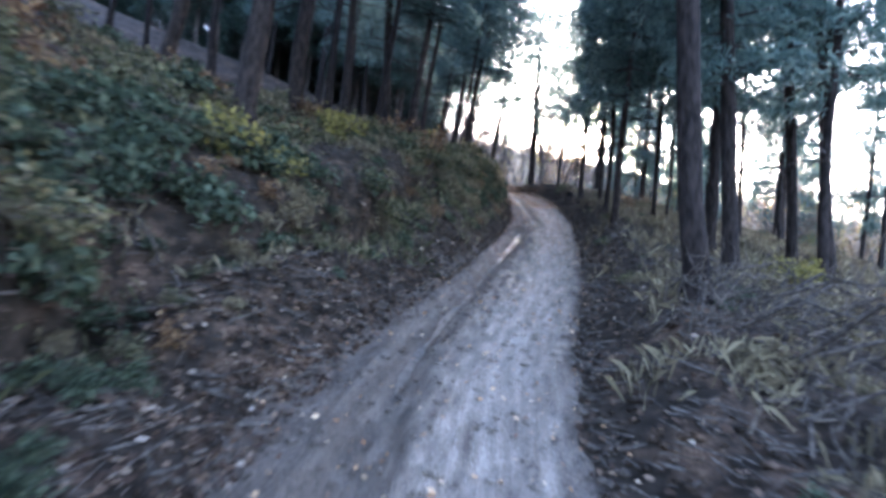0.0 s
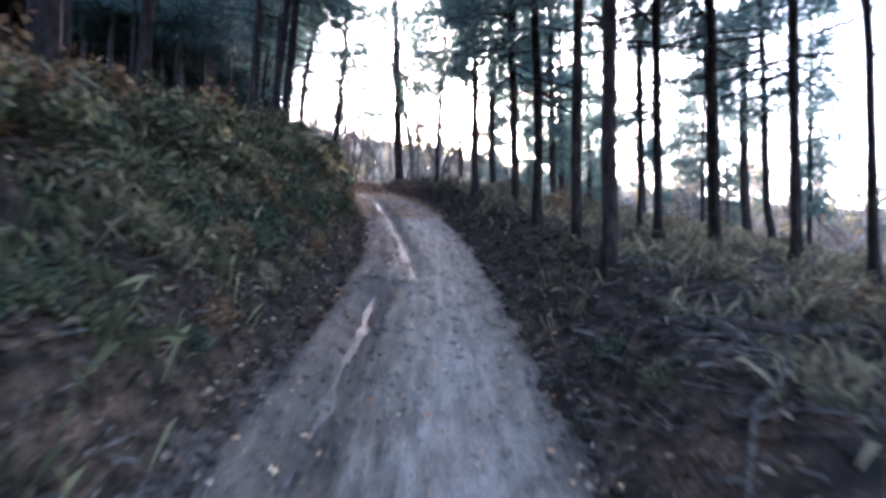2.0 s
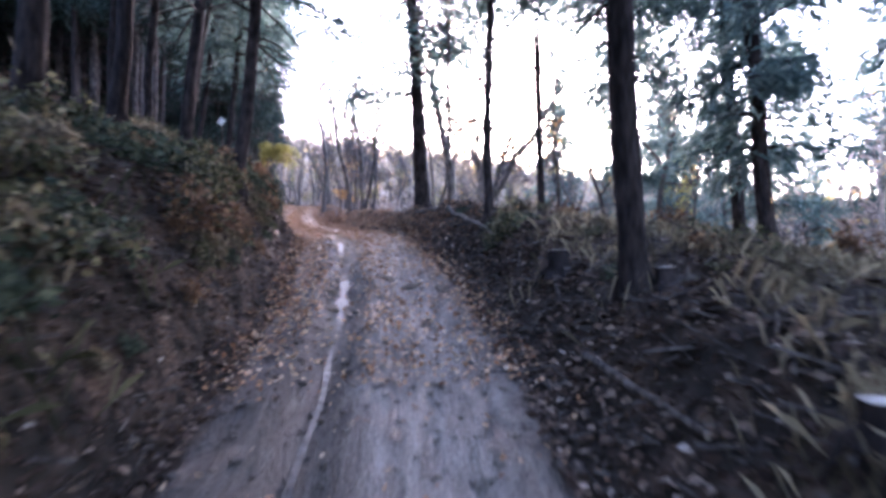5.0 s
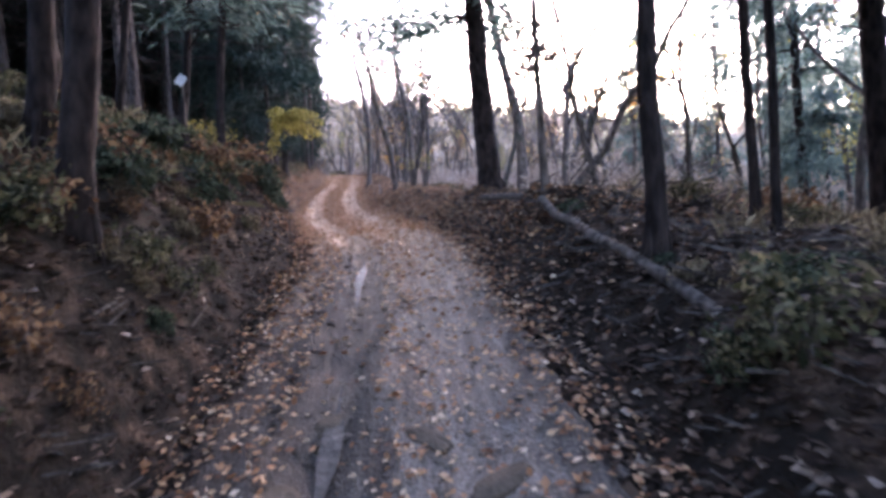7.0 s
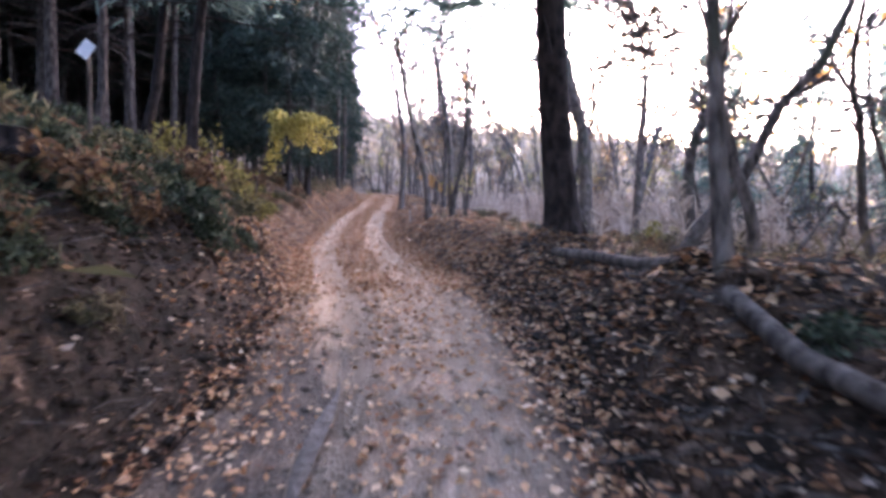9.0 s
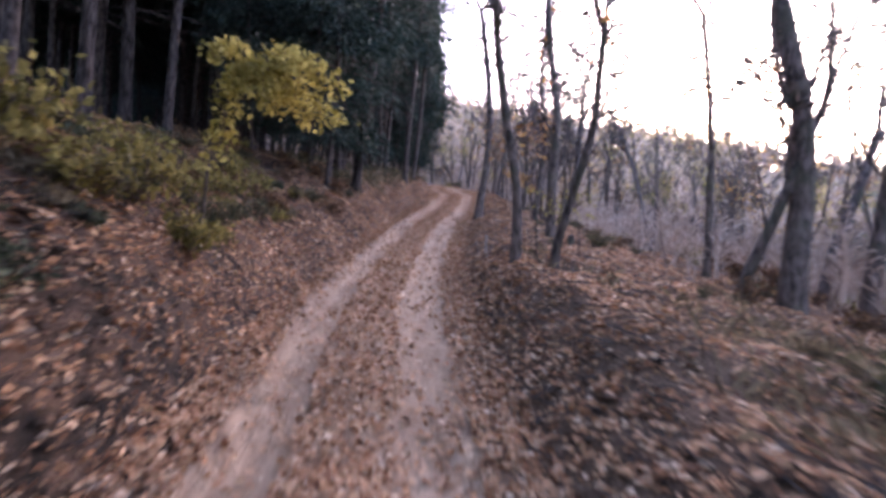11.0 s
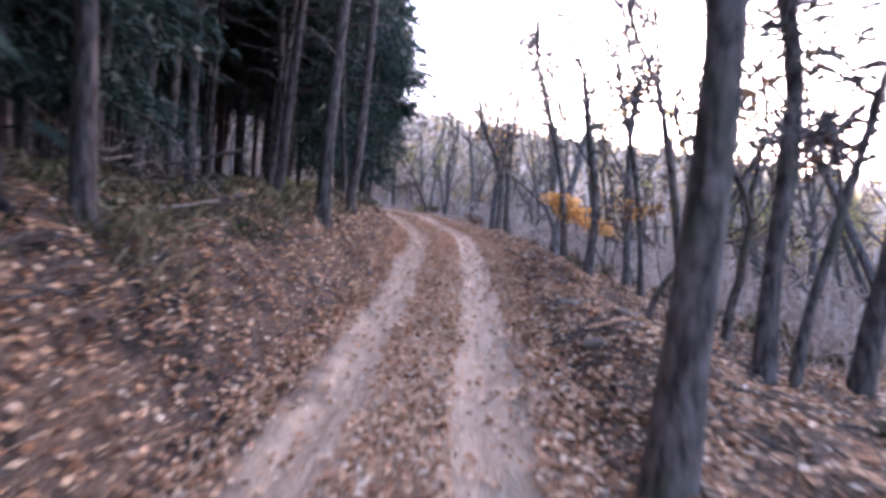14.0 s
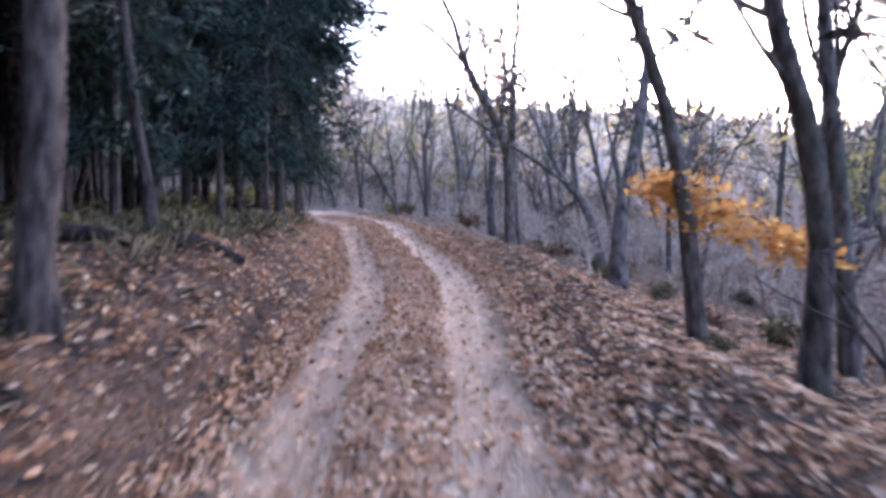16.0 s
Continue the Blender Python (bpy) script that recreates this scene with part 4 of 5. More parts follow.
for x, y, s, pool in ((-1.95, 28.85, 0.6, GREENS), (-2.1, 29.1, 0.5, GREENS), (2.55, 25.8, 0.7, OLIVES), (2.8, 26.3, 0.6, GREENS), (-3.9, 6.0, 0.95, GOLDS), (-3.6, 6.5, 0.7, GOLDS), (-3.9, 10.6, 1.2, GOLDS), (-4.3, 11.6, 1.0, GOLDS), (-6.9, 38.4, 0.8, GOLDS),
                      (-6.2, 37.4, 0.8, GOLDS), (-4.7, 34.9, 0.9, GOLDS), (-5.4, 36.0, 1.1, GOLDS), (-5.0, 35.4, 0.9, OLIVES), (-6.8, 36.9, 1.2, GOLDS), (-6.2, 36.2, 1.0, OLIVES), (-5.3, 34.6, 1.2, GOLDS), (-4.4, 33.6, 0.8, OLIVES), (-4.3, 32.6, 0.7, GOLDS), (-6.6, 36.4, 0.7, GOLDS), (4.6, 8.6, 0.9, GOLDS), (-3.2, 20.5, 1.2, RUSTS), (-3.6, 22.0, 1.3, RUSTS), (-4.4, 24.5, 1.2, GOLDS)):
    put_bush(pool[int(x * 7) % 2], x, y, s)
for proto in GREENS + OLIVES + STRAWS + GOLDS + RUSTS:
    for ob in (*proto.children_recursive, proto):
        bpy.data.objects.remove(ob)

# ---- fallen leaves and grass ----
nrg = np.random.default_rng(11)


def strew_places(n, y0, y1, d0, d1, lift=0.015):
    y, d = nrg.uniform(y0, y1, n), nrg.uniform(d0, d1, n)
    if max(abs(d0), abs(d1)) > 2:
        y = y + nrg.normal(0, 1.0, n)
        d = d + np.sign(d) * np.abs(nrg.normal(0, 1.6, n)) * np.clip((np.abs(d) - 2.5) / 2.5, 0, 1)
    x = centre_x(y) + d / turn_cos(y)
    return np.column_stack([x + bank_lip(y, d), y, ground_z(x, y) + lift]), d


def leaf_sheet(name, label, places, size, mat):
    v, f = leaves_at(places, size, nrg, 1.5, 0.86, 0.35)
    tagged(new(name, mesh_from(name, v, f, [mat])), label, "leaves", kind="stuff")


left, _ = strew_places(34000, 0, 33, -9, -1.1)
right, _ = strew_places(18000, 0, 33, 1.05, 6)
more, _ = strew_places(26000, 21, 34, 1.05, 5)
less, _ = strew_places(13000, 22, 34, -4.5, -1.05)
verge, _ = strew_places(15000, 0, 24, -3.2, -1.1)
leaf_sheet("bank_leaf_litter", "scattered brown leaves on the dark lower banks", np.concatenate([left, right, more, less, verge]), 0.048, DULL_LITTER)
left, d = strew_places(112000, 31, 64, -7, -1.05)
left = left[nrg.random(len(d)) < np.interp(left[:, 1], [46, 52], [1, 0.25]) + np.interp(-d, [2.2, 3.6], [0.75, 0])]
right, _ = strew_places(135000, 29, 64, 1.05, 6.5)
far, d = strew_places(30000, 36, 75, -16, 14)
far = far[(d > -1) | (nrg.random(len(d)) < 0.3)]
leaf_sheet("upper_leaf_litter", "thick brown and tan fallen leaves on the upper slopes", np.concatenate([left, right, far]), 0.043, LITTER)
low, _ = strew_places(900, 0, 24, -1.4, 1.4, 0.03)
mid_, d = strew_places(13000, 23, 36, -1.3, 1.3, 0.03)
mid_ = mid_[nrg.random(len(d)) < np.where(np.abs(d - rut_left(mid_[:, 1])) < 0.26, 0.2, np.where(np.abs(d - 0.6) < 0.25, 0.6, 1.0))]
high, d = strew_places(96000, 33, 70, -1.3, 1.3, 0.03)
keep = np.where(np.minimum(np.abs(d - rut_left(high[:, 1])), np.abs(d - rut_right(high[:, 1]))) < 0.26 + 0.08 * value_noise(high[:, 1] * 1.5, d * 0, 41), 0.14, 1.0)
high = high[nrg.random(len(d)) < keep]
leaf_sheet("track_leaves", "brown leaves strewn along the track", high, 0.04, LITTER)
leaf_sheet("trodden_leaves", "damp leaves trodden into the muddy track", np.concatenate([low, mid_]), 0.035, LITTER)


def grass_sheet(name, label, places, length, mat):
    n = len(places)
    ways = nrg.normal(0, 0.35, (n, 3)) + (0, 0, 1)
    ways /= np.linalg.norm(ways, axis=1)[:, None]
    v, f = blades_at(places, ways, length, 0.012, nrg)
    tagged(new(name, mesh_from(name, v, f, [mat])), label, "grass", kind="stuff")


def tufts(n, blades, y0, y1, d0, d1, spread=0.16):
    c, _ = strew_places(n, y0, y1, d0, d1)
    p = np.repeat(c, blades, 0) + nrg.normal(0, spread, (n * blades, 3)) * (1, 1, 0)
    p[:, 2] = ground_z(p[:, 0], p[:, 1])
    return p


grass_sheet("dry_grass", "thin dry grass on the outer slope", np.concatenate([tufts(160, 36, 4, 26, -5.5, -2.4), tufts(900, 40, 2, 30, 3.2, 10), tufts(170, 30, 2, 27, 2.2, 4.2), tufts(40, 24, 3, 26, 1.5, 2.6), tufts(160, 30, 28, 40, 2.4, 8), tufts(420, 34, 46, 72, -9, -1.9)]), 0.27, DRY_GRASS)
grass_sheet("bank_grass", "drooping green and straw grass on the cut bank", np.concatenate([tufts(170, 36, 8, 25, -4.5, -1.6), tufts(60, 30, 25, 33, -4.5, -2.0), tufts(50, 36, 1, 9, -5, -2.6), tufts(420, 34, 46, 68, -9, -2.2)]), 0.3, GREEN_LEAF)

def twig_sheet(name, label, places, length, mat):
    """Short broken sticks lying about, each a thin three-sided rod."""
    n = len(places)
    a = nrg.uniform(0, 6.28, n)
    way = np.column_stack([np.cos(a), np.sin(a), nrg.normal(0, 0.25, n)])
    side = np.column_stack([-np.sin(a), np.cos(a), np.zeros(n)])
    ln = length * (0.4 + 1.2 * nrg.random((n, 1)) ** 2)
    r = 0.0035 + 0.007 * nrg.random((n, 1)) ** 2
    lift = places + (0, 0, 0.02)
    up = np.array([0, 0, 1.0])
    ends = [lift - way * ln / 2, lift + way * ln / 2]
    v = np.stack([e + k for e in ends for k in (side * r, -side * r, up * r * 1.7)], 1)
    f = np.array([(0, 1, 4, 3), (1, 2, 5, 4), (2, 0, 3, 5)])[None] + 6 * np.arange(n)[:, None, None]
    tagged(new(name, mesh_from(name, v.reshape(-1, 3), f.reshape(-1, 4), [mat])), label, "twigs", kind="stuff")


twig_sheet("bank_twigs", "broken grey twigs scattered over both banks",
           np.concatenate([strew_places(5000, 1, 34, 1.15, 4.5)[0], strew_places(4500, 1, 34, -4.5, -1.2)[0], strew_places(2200, 34, 60, 1.2, 5)[0], strew_places(2200, 34, 60, -6, -1.2)[0]]), 0.34, BRUSH_WOOD)

# ---- far woods across the valley ----
def far_tree(k):
    """One small bare tree: bent, forked stem, a haze of upswept twigs, a few last leaves."""
    rg = np.random.default_rng(500 + k)
    h = rg.uniform(6, 11)
    s = np.linspace(0, 1, 5)[:, None]
    stems = []
    for f in range(int(rg.integers(1, 4))):
        lean = rg.normal(0, 0.09 + 0.05 * f, 2)
        pts = np.array([lean[0] * h, lean[1] * h, h * rg.uniform(0.7, 1.0)]) * s + np.cumsum(rg.normal(0, 0.2, (5, 3)), 0) * (1, 1, 0)
        pts[0] = (0, 0, -0.6)
        stems.append((pts, np.array([0.13, 0.1, 0.075, 0.045, 0.012]) * (1, 0.75, 0.6)[f]))
    pieces = [tube(p, r, 4) for p, r in stems]
    base, ways = [], []
    for _ in range(70):
        pts, _r = stems[rg.integers(0, len(stems))]
        f = rg.uniform(0.3, 1.0)
        base.append([np.interp(f, s[:, 0], pts[:, c]) for c in range(3)])
        g = rg.normal(0, 0.75, 3) * (1, 1, 0.4) + (0, 0, 1.3)
        ways.append(g / np.linalg.norm(g) * (1.35 - f) * 1.5)
    base, ways = np.array(base), np.array(ways)
    pieces.append(blades_at(base, ways, 1.1, 0.055, rg))
    v, f = join(pieces)
    spots = (base + ways * rg.uniform(0.4, 1.1, (70, 1)))[rg.integers(0, 70, 60)] + rg.normal(0, 0.3, (60, 3))
    lv, lf = leaves_at(spots, 0.17, rg)
    return v, f, lv, lf


templates = [far_tree(k) for k in range(24)]
n = 22000
y, d = nrg.uniform(24, 300, n), nrg.uniform(-60, 260, n)
x = d + np.interp(y, CEN_Y, CEN_X)
keep = ((d > 24) | ((y > 86) & (d > -3))) & (nrg.random(n) < 1.3 * np.exp(-np.hypot(x, y - 40) / 150))
x, y = x[keep][:6500], y[keep][:6500]
z = ground_z(x, y)
# the trees ahead, where the track bends away, are taller than those across the valley
grown = 1 + 0.42 * np.clip((y - 78) / 14, 0, 1) * np.clip(1.2 - (x - 10) / 45, 0.15, 1)
parts_v, parts_f, leaf_v, leaf_f, at, lat = [], [], [], [], 0, 0
for k in range(len(x)):
    v, f, lv, lf = templates[k % 24]
    a, g = nrg.uniform(0, 6.28), nrg.uniform(0.75, 1.2) * grown[k]
    turn = np.array([[math.cos(a), -math.sin(a), 0], [math.sin(a), math.cos(a), 0], [0, 0, 1]]) * g
    at_v = np.array([x[k], y[k], z[k]])
    parts_v.append(v @ turn.T + at_v)
    parts_f.append(f + at)
    at += len(v)
    if k % 5 < 4:
        leaf_v.append(lv @ turn.T + at_v)
        leaf_f.append(lf + lat)
        lat += len(lv)
n = 1500
y, d = nrg.uniform(36, 92, n), nrg.uniform(5.0, 24, n) + np.abs(nrg.normal(0, 2, n))
x = d + np.interp(y, CEN_Y, CEN_X)
z = ground_z(x, y)
shrub_v, shrub_f, sat = [], [], 0
for k in range(n):
    v, f = templates[k % 24][:2]
    a, g = nrg.uniform(0, 6.28), nrg.uniform(0.16, 0.34)
    turn = np.array([[math.cos(a), -math.sin(a), 0], [math.sin(a), math.cos(a), 0], [0, 0, 0.8]]) * g
    shrub_v.append(v @ turn.T + np.array([x[k], y[k], z[k]]))
    shrub_f.append(f + sat)
    sat += len(v)
# Brushwood and far stems share the twig colour that has haze mixed in.
tagged(new("bare_undergrowth", mesh_from("bare_undergrowth", np.concatenate(shrub_v), np.concatenate(shrub_f), [HAZED_TWIGS])), "bare brushwood on the valley side in haze-paled grey-brown", "undergrowth", kind="stuff")
tagged(new("far_woods", mesh_from("far_woods", np.concatenate(parts_v), np.concatenate(parts_f), [HAZED_TWIGS])), "bare woods across the valley, paled in colour for haze", "woods", kind="stuff")
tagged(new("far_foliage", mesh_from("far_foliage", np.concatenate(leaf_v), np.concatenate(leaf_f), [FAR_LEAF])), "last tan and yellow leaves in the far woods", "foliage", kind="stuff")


# ---- clods and pebbles of the track ----
def clods(name, label, count, y0, y1, size, d0=-1.35, d1=1.35, mat=TRACK):
    rg = np.random.default_rng(31)
    base = np.array([(1, 0, 0), (-1, 0, 0), (0, 1, 0), (0, -1, 0), (0, 0, 1), (0, 0, -1)], float)
    tri = np.array([(0, 2, 4), (2, 1, 4), (1, 3, 4), (3, 0, 4), (2, 0, 5), (1, 2, 5), (3, 1, 5), (0, 3, 5)])
    p, dd = strew_places(count, y0, y1, d0, d1, 0.014)
    r = size * (0.4 + 1.2 * rg.random((count, 1, 1)) ** 3)
    v = p[:, None] + base[None] * r * (0.6 + 0.8 * rg.random((count, 6, 1))) * (1, 1.2, 0.6)
    f = tri[None] + 6 * np.arange(count)[:, None, None]
    ob = new(name, mesh_from(name, v.reshape(-1, 3), f.reshape(-1, 3), [mat], smooth=True))
    across = np.repeat(np.column_stack([dd, p[:, 1]]), 24, 0).astype(np.float32)
    ob.data.uv_layers.new(name="UVMap").data.foreach_set("uv", across.ravel())
    tagged(ob, label, "pebbles", kind="stuff")


clods("mud_clods", "clods and pebbles on the muddy track", 5000, 2, 34, 0.035)
clods("inner_crumbs", "crumbled dark earth along the foot of the cut bank", 4500, 0, 34, 0.04, -2.7, -1.1, FOREST_FLOOR)
clods("outer_crumbs", "crumbled dark earth along the outer edge", 3500, 0, 34, 0.04, 1.1, 2.5, FOREST_FLOOR)

# ---- logs, stumps, stones, sign and single plants ----
def bm_mesh(name, bm, mats, smooth=False):
    me = bpy.data.meshes.new(name)
    bm.to_mesh(me)
    bm.free()
    for m in mats:
        me.materials.append(m)
    if smooth:
        me.polygons.foreach_set("use_smooth", np.full(len(me.polygons), True))
    return me


def rock(name, x, y, size, label, sink=0.35, mat=None, turn=0.0):
    bm = bmesh.new()
    bmesh.ops.create_icosphere(bm, subdivisions=3, radius=1.0)
    seed = Vector((x * 3.1, y * 1.7, 4.2))
    for v in bm.verts:
        n = v.co.normalized()
        k = 1 + 0.35 * noise.noise(n * 1.1 + seed) + 0.14 * noise.noise(n * 3.2 + seed)
        v.co = Vector((n.x * size[0], n.y * size[1], n.z * size[2])) * k
        for axis in range(3):
            v.co[axis] = max(min(v.co[axis], size[axis] * 0.95), -size[axis] * 0.82)
    ob = new(name, bm_mesh(name, bm, [mat or STONE]))
    ob.matrix_basis = Matrix.Translation((x, y, float(ground_z(x, y)) + size[2] * (0.8 - 2 * sink * 0.8))) @ slope_turn(x, y, 1.0) @ Matrix.Rotation(turn, 4, "Z")
    return tagged(ob, label, "stone", "stones")


def stone_material(name, dark, middle, light):
    m, n, l, p = material(name, 0.85)
    big, fine = noise_node(n, l, 3, 5), noise_node(n, l, 40, 5)
    r = ramp(n, [(0.3, dark), (0.55, middle), (0.75, light)])
    l.new(mixed(n, l, 0.4, big.outputs["Fac"], fine.outputs["Fac"]), r.inputs[0])
    l.new(r.outputs[0], p.inputs["Base Color"])
    bumped(n, l, p, fine.outputs["Fac"], 0.6, 0.02)
    return m


def cut_wood_material():
    m, n, l, p = material("cut_wood", 0.8)
    grain = noise_node(n, l, 30, 4)
    r = ramp(n, [(0.3, (0.3, 0.25, 0.2)), (0.7, (0.5, 0.45, 0.38))])
    l.new(grain.outputs["Fac"], r.inputs[0])
    l.new(r.outputs[0], p.inputs["Base Color"])
    return m


STONE = stone_material("stone", (0.07, 0.05, 0.034), (0.15, 0.112, 0.078), (0.25, 0.19, 0.14))
# Stone in much darker tones, for the rock in the bank.
DARK_STONE = stone_material("dark_stone", (0.015, 0.012, 0.01), (0.036, 0.03, 0.025), (0.075, 0.064, 0.054))
PALE_STONE = stone_material("pale_stone", (0.08, 0.073, 0.064), (0.16, 0.148, 0.132), (0.25, 0.235, 0.21))
CUT_WOOD = cut_wood_material()


def log_thing(name, a, b, radius, label, mat=None, lift=0.6, sides=10):
    """A fallen stem from a to b on the ground, with a cut disc at each end."""
    rg = np.random.default_rng(int(abs(a[0] * 100 + a[1] * 10)))
    s = np.linspace(0, 1, 7)[:, None]
    p = np.array(a)[None] * (1 - s) + np.array(b)[None] * s
    z = np.array([float(ground_z(x, y)) for x, y in p])
    z = 0.5 * z + 0.5 * np.interp(s[:, 0], [0, 1], [z[0], z[-1]]) + radius * lift
    z = np.maximum(z, np.array([float(ground_z(x, y)) for x, y in p]) + radius * 0.1)
    pts = np.column_stack([p + rg.normal(0, radius * 0.12, p.shape), z])
    root = new(name)
    v, f = tube(pts, np.linspace(radius, radius * 0.75, 7), sides, 0.08, rg)
    part("bark", mesh_from("bark", v, f, [mat or DEAD_WOOD], smooth=True), root)
    for end, r in ((0, radius), (-1, radius * 0.75)):
        c = pts[end]
        ring = v[:sides] if end == 0 else v[-sides:]
        verts = np.vstack([c[None], ring])
        tri = [(0, 1 + k, 1 + (k + 1) % sides) for k in range(sides)]
        part("cut_end", mesh_from("cut_end", verts, tri, [CUT_WOOD]), root, "pale sawn face")
    return tagged(root, label, "log", "fallen logs")


def stump(x, y, radius, height, label, bark=None):
    rg = np.random.default_rng(int(abs(x * 100) + y * 10))
    z = float(ground_z(x, y))
    root = new("tree_stump")
    hs = np.array([-0.3, 0, 0.1, 0.25, 1.0]) * height
    v, f = tube(np.column_stack([np.full(5, x), np.full(5, y), z + hs]), radius * np.array([1.7, 1.45, 1.2, 1.05, 1.0]), 12, 0.2, rg)
    pieces = [(v, f)]
    for k in range(5):
        a = k * 1.26 + rg.random()
        o = np.array([math.cos(a), math.sin(a), 0])
        c = np.array([x, y, z])
        pieces.append(tube([c + o * radius * 0.7 + (0, 0, height * 0.25), c + o * radius * 1.6 + (0, 0, 0.0), c + o * radius * 2.6 - (0, 0, 0.15)], radius * np.array([0.4, 0.3, 0.12]), 6))
    vv, ff = join(pieces)
    part("bark", mesh_from("bark", vv, ff, [bark or CEDAR_BARK], smooth=True), root)
    top = v[-12:]
    part("cut_top", mesh_from("cut_top", np.vstack([top.mean(0)[None] + (0, 0, 0.012), top + (0, 0, 0.004)]), [(0, 1 + k, 1 + (k + 1) % 12) for k in range(12)], [CUT_WOOD]), root, "pale sawn top")
    return tagged(root, label, "stump", "stumps")


log_thing("fallen_log", (1.85, 29.6), (2.5, 26.5), 0.055, "thick grey fallen log lying on the slope beside the track", lift=0.2)
log_thing("fallen_log", (1.1, 32.3), (2.0, 30.4), 0.06, "thin grey fallen log among dead leaves")
log_thing("fallen_log", (2.6, 30.6), (4.2, 29.2), 0.065, "dark rotten log on the outer slope", CEDAR_BARK)
log_thing("fallen_log", (-10.9, 54.5), (-9.9, 55.6), 0.09, "brown fallen log at the edge of the spruce wood", CEDAR_BARK)
log_thing("fallen_log", (-10.6, 54.0), (-9.6, 53.4), 0.07, "brown fallen log beside a spruce stem", CEDAR_BARK)
log_thing("fallen_log", (3.7, 15.2), (4.6, 13.2), 0.07, "dark fallen log below the conifers", CEDAR_BARK)
log_thing("fallen_pole", (-5.5, 36.7), (-6.65, 38.65), 0.02, "long pale dead branch lying up the leafy bank", BRUSH_WOOD, 2.0, sides=6)
log_thing("fallen_pole", (-5.75, 36.4), (-6.2, 37.6), 0.015, "thin pale dead branch on the leafy bank", BRUSH_WOOD, 2.0, sides=6)
log_thing("fallen_pole", (-3.55, 43.2), (-2.85, 41.2), 0.022, "thin pale fallen pole over the ditch", sides=6)
log_thing("fallen_pole", (-2.7, 42.2), (-2.55, 40.6), 0.045, "grey fallen pole over dead leaves", sides=7)
log_thing("fallen_pole", (-2.3, 43.0), (-2.0, 40.9), 0.018, "thin grey pole over dead leaves", sides=6)
log_thing("fallen_pole", (2.62, 22.9), (2.8, 21.6), 0.03, "bare grey root-like pole lying down the cut bank", BRUSH_WOOD, 0.8, sides=7)
log_thing("fallen_pole", (-3.35, 45.3), (-2.75, 43.1), 0.02, "long thin grey pole over fallen leaves", sides=6)
log_thing("fallen_log", (2.9, 12.5), (3.6, 11.2), 0.05, "dark rotten log in the brush below the track", CEDAR_BARK)
log_thing("fallen_log", (2.7, 12.7), (4.2, 12.2), 0.04, "dark thin log lying across the brush", CEDAR_BARK)
stump(2.78, 24.2, 0.1, 0.22, "mossy broken stump on top of the bank")
stump(3.35, 23.1, 0.09, 0.16, "dark weathered stump beside a conifer")
stump(3.12, 21.0, 0.085, 0.12, "low sawn stump with a pale top beside the track")
stump(-2.6, 29.6, 0.12, 0.16, "dark rotten stump on the cut bank")
stump(-1.4, 43.6, 0.07, 0.25, "dark broken stump among the bare trees", GREY_BARK)
stump(-9.4, 46.6, 0.22, 0.4, "dark mossy stump at the foot of spruces")
rock("bank_rock", -1.85, 27.65, (0.26, 0.24, 0.17), "dark rock showing in the cut bank", 0.62, DARK_STONE)
rock("mossy_stone", -5.15, 50.6, (0.2, 0.17, 0.12), "brown rounded stone among fallen leaves", 0.55)
rock("flat_stone", -4.5, 49.9, (0.2, 0.14, 0.06), "flat brown-grey stone among fallen leaves", 0.5)
rock("pale_stone", -8.5, 51.95, (0.12, 0.08, 0.045), "small pale stone among fallen leaves", 0.5, PALE_STONE)
rock("ditch_stone", -4.9, 48.9, (0.13, 0.11, 0.08), "brown stone at the foot of a tree", 0.6)
for x, y, sx, sy, sz in ((0.87, 26.25, 0.16, 0.07, 0.05), (1.25, 26.0, 0.2, 0.08, 0.06), (1.65, 25.7, 0.17, 0.1, 0.06), (0.2, 26.6, 0.16, 0.1, 0.06), (0.12, 25.9, 0.14, 0.1, 0.05), (0.3, 25.3, 0.13, 0.1, 0.05), (0.05, 24.9, 0.1, 0.08, 0.05), (0.75, 19.0, 0.07, 0.06, 0.04), (0.95, 18.2, 0.08, 0.06, 0.04)):
    rock("ledge_stone", x, y, (sx, sy, sz), "flat grey stone set in the wet track", 0.4, turn=x * 3)


def sign_post(x, y, height, size):
    z = float(ground_z(x, y))
    root = new("boundary_sign")
    v, f = tube([(x, y, z - 0.3), (x + 0.01, y, z + height * 0.5), (x, y, z + height)], [0.022, 0.02, 0.018], 8)
    part("post", mesh_from("post", v, f, [DEAD_WOOD], smooth=True), root, "grey wooden post")
    bm = bmesh.new()
    bmesh.ops.create_cube(bm, size=1.0)
    bmesh.ops.scale(bm, vec=(size * 0.8, 0.012, size), verts=bm.verts)
    bmesh.ops.bevel(bm, geom=bm.edges[:], offset=0.004, segments=2, affect="EDGES")
    plate = part("plate", bm_mesh("plate", bm, [WHITE_PAINT]), root, "blank white square plate set on its corner")
    plate.matrix_basis = Matrix.Translation((x, y - 0.03, z + height)) @ Matrix.Rotation(0.2, 4, "Z") @ Matrix.Rotation(radians(38), 4, "Y")
    return tagged(root, "white diamond plate on a thin grey post in the bank", "sign")


WHITE_PAINT, wn2, wl2, wp2 = material("white_paint", 0.5)
spot = noise_node(wn2, wl2, 25, 4)
spot_r = ramp(wn2, [(0.3, (0.7, 0.7, 0.68)), (0.6, (0.82, 0.82, 0.8))])
wl2.new(spot.outputs["Fac"], spot_r.inputs[0])
wl2.new(spot_r.outputs[0], wp2.inputs["Base Color"])
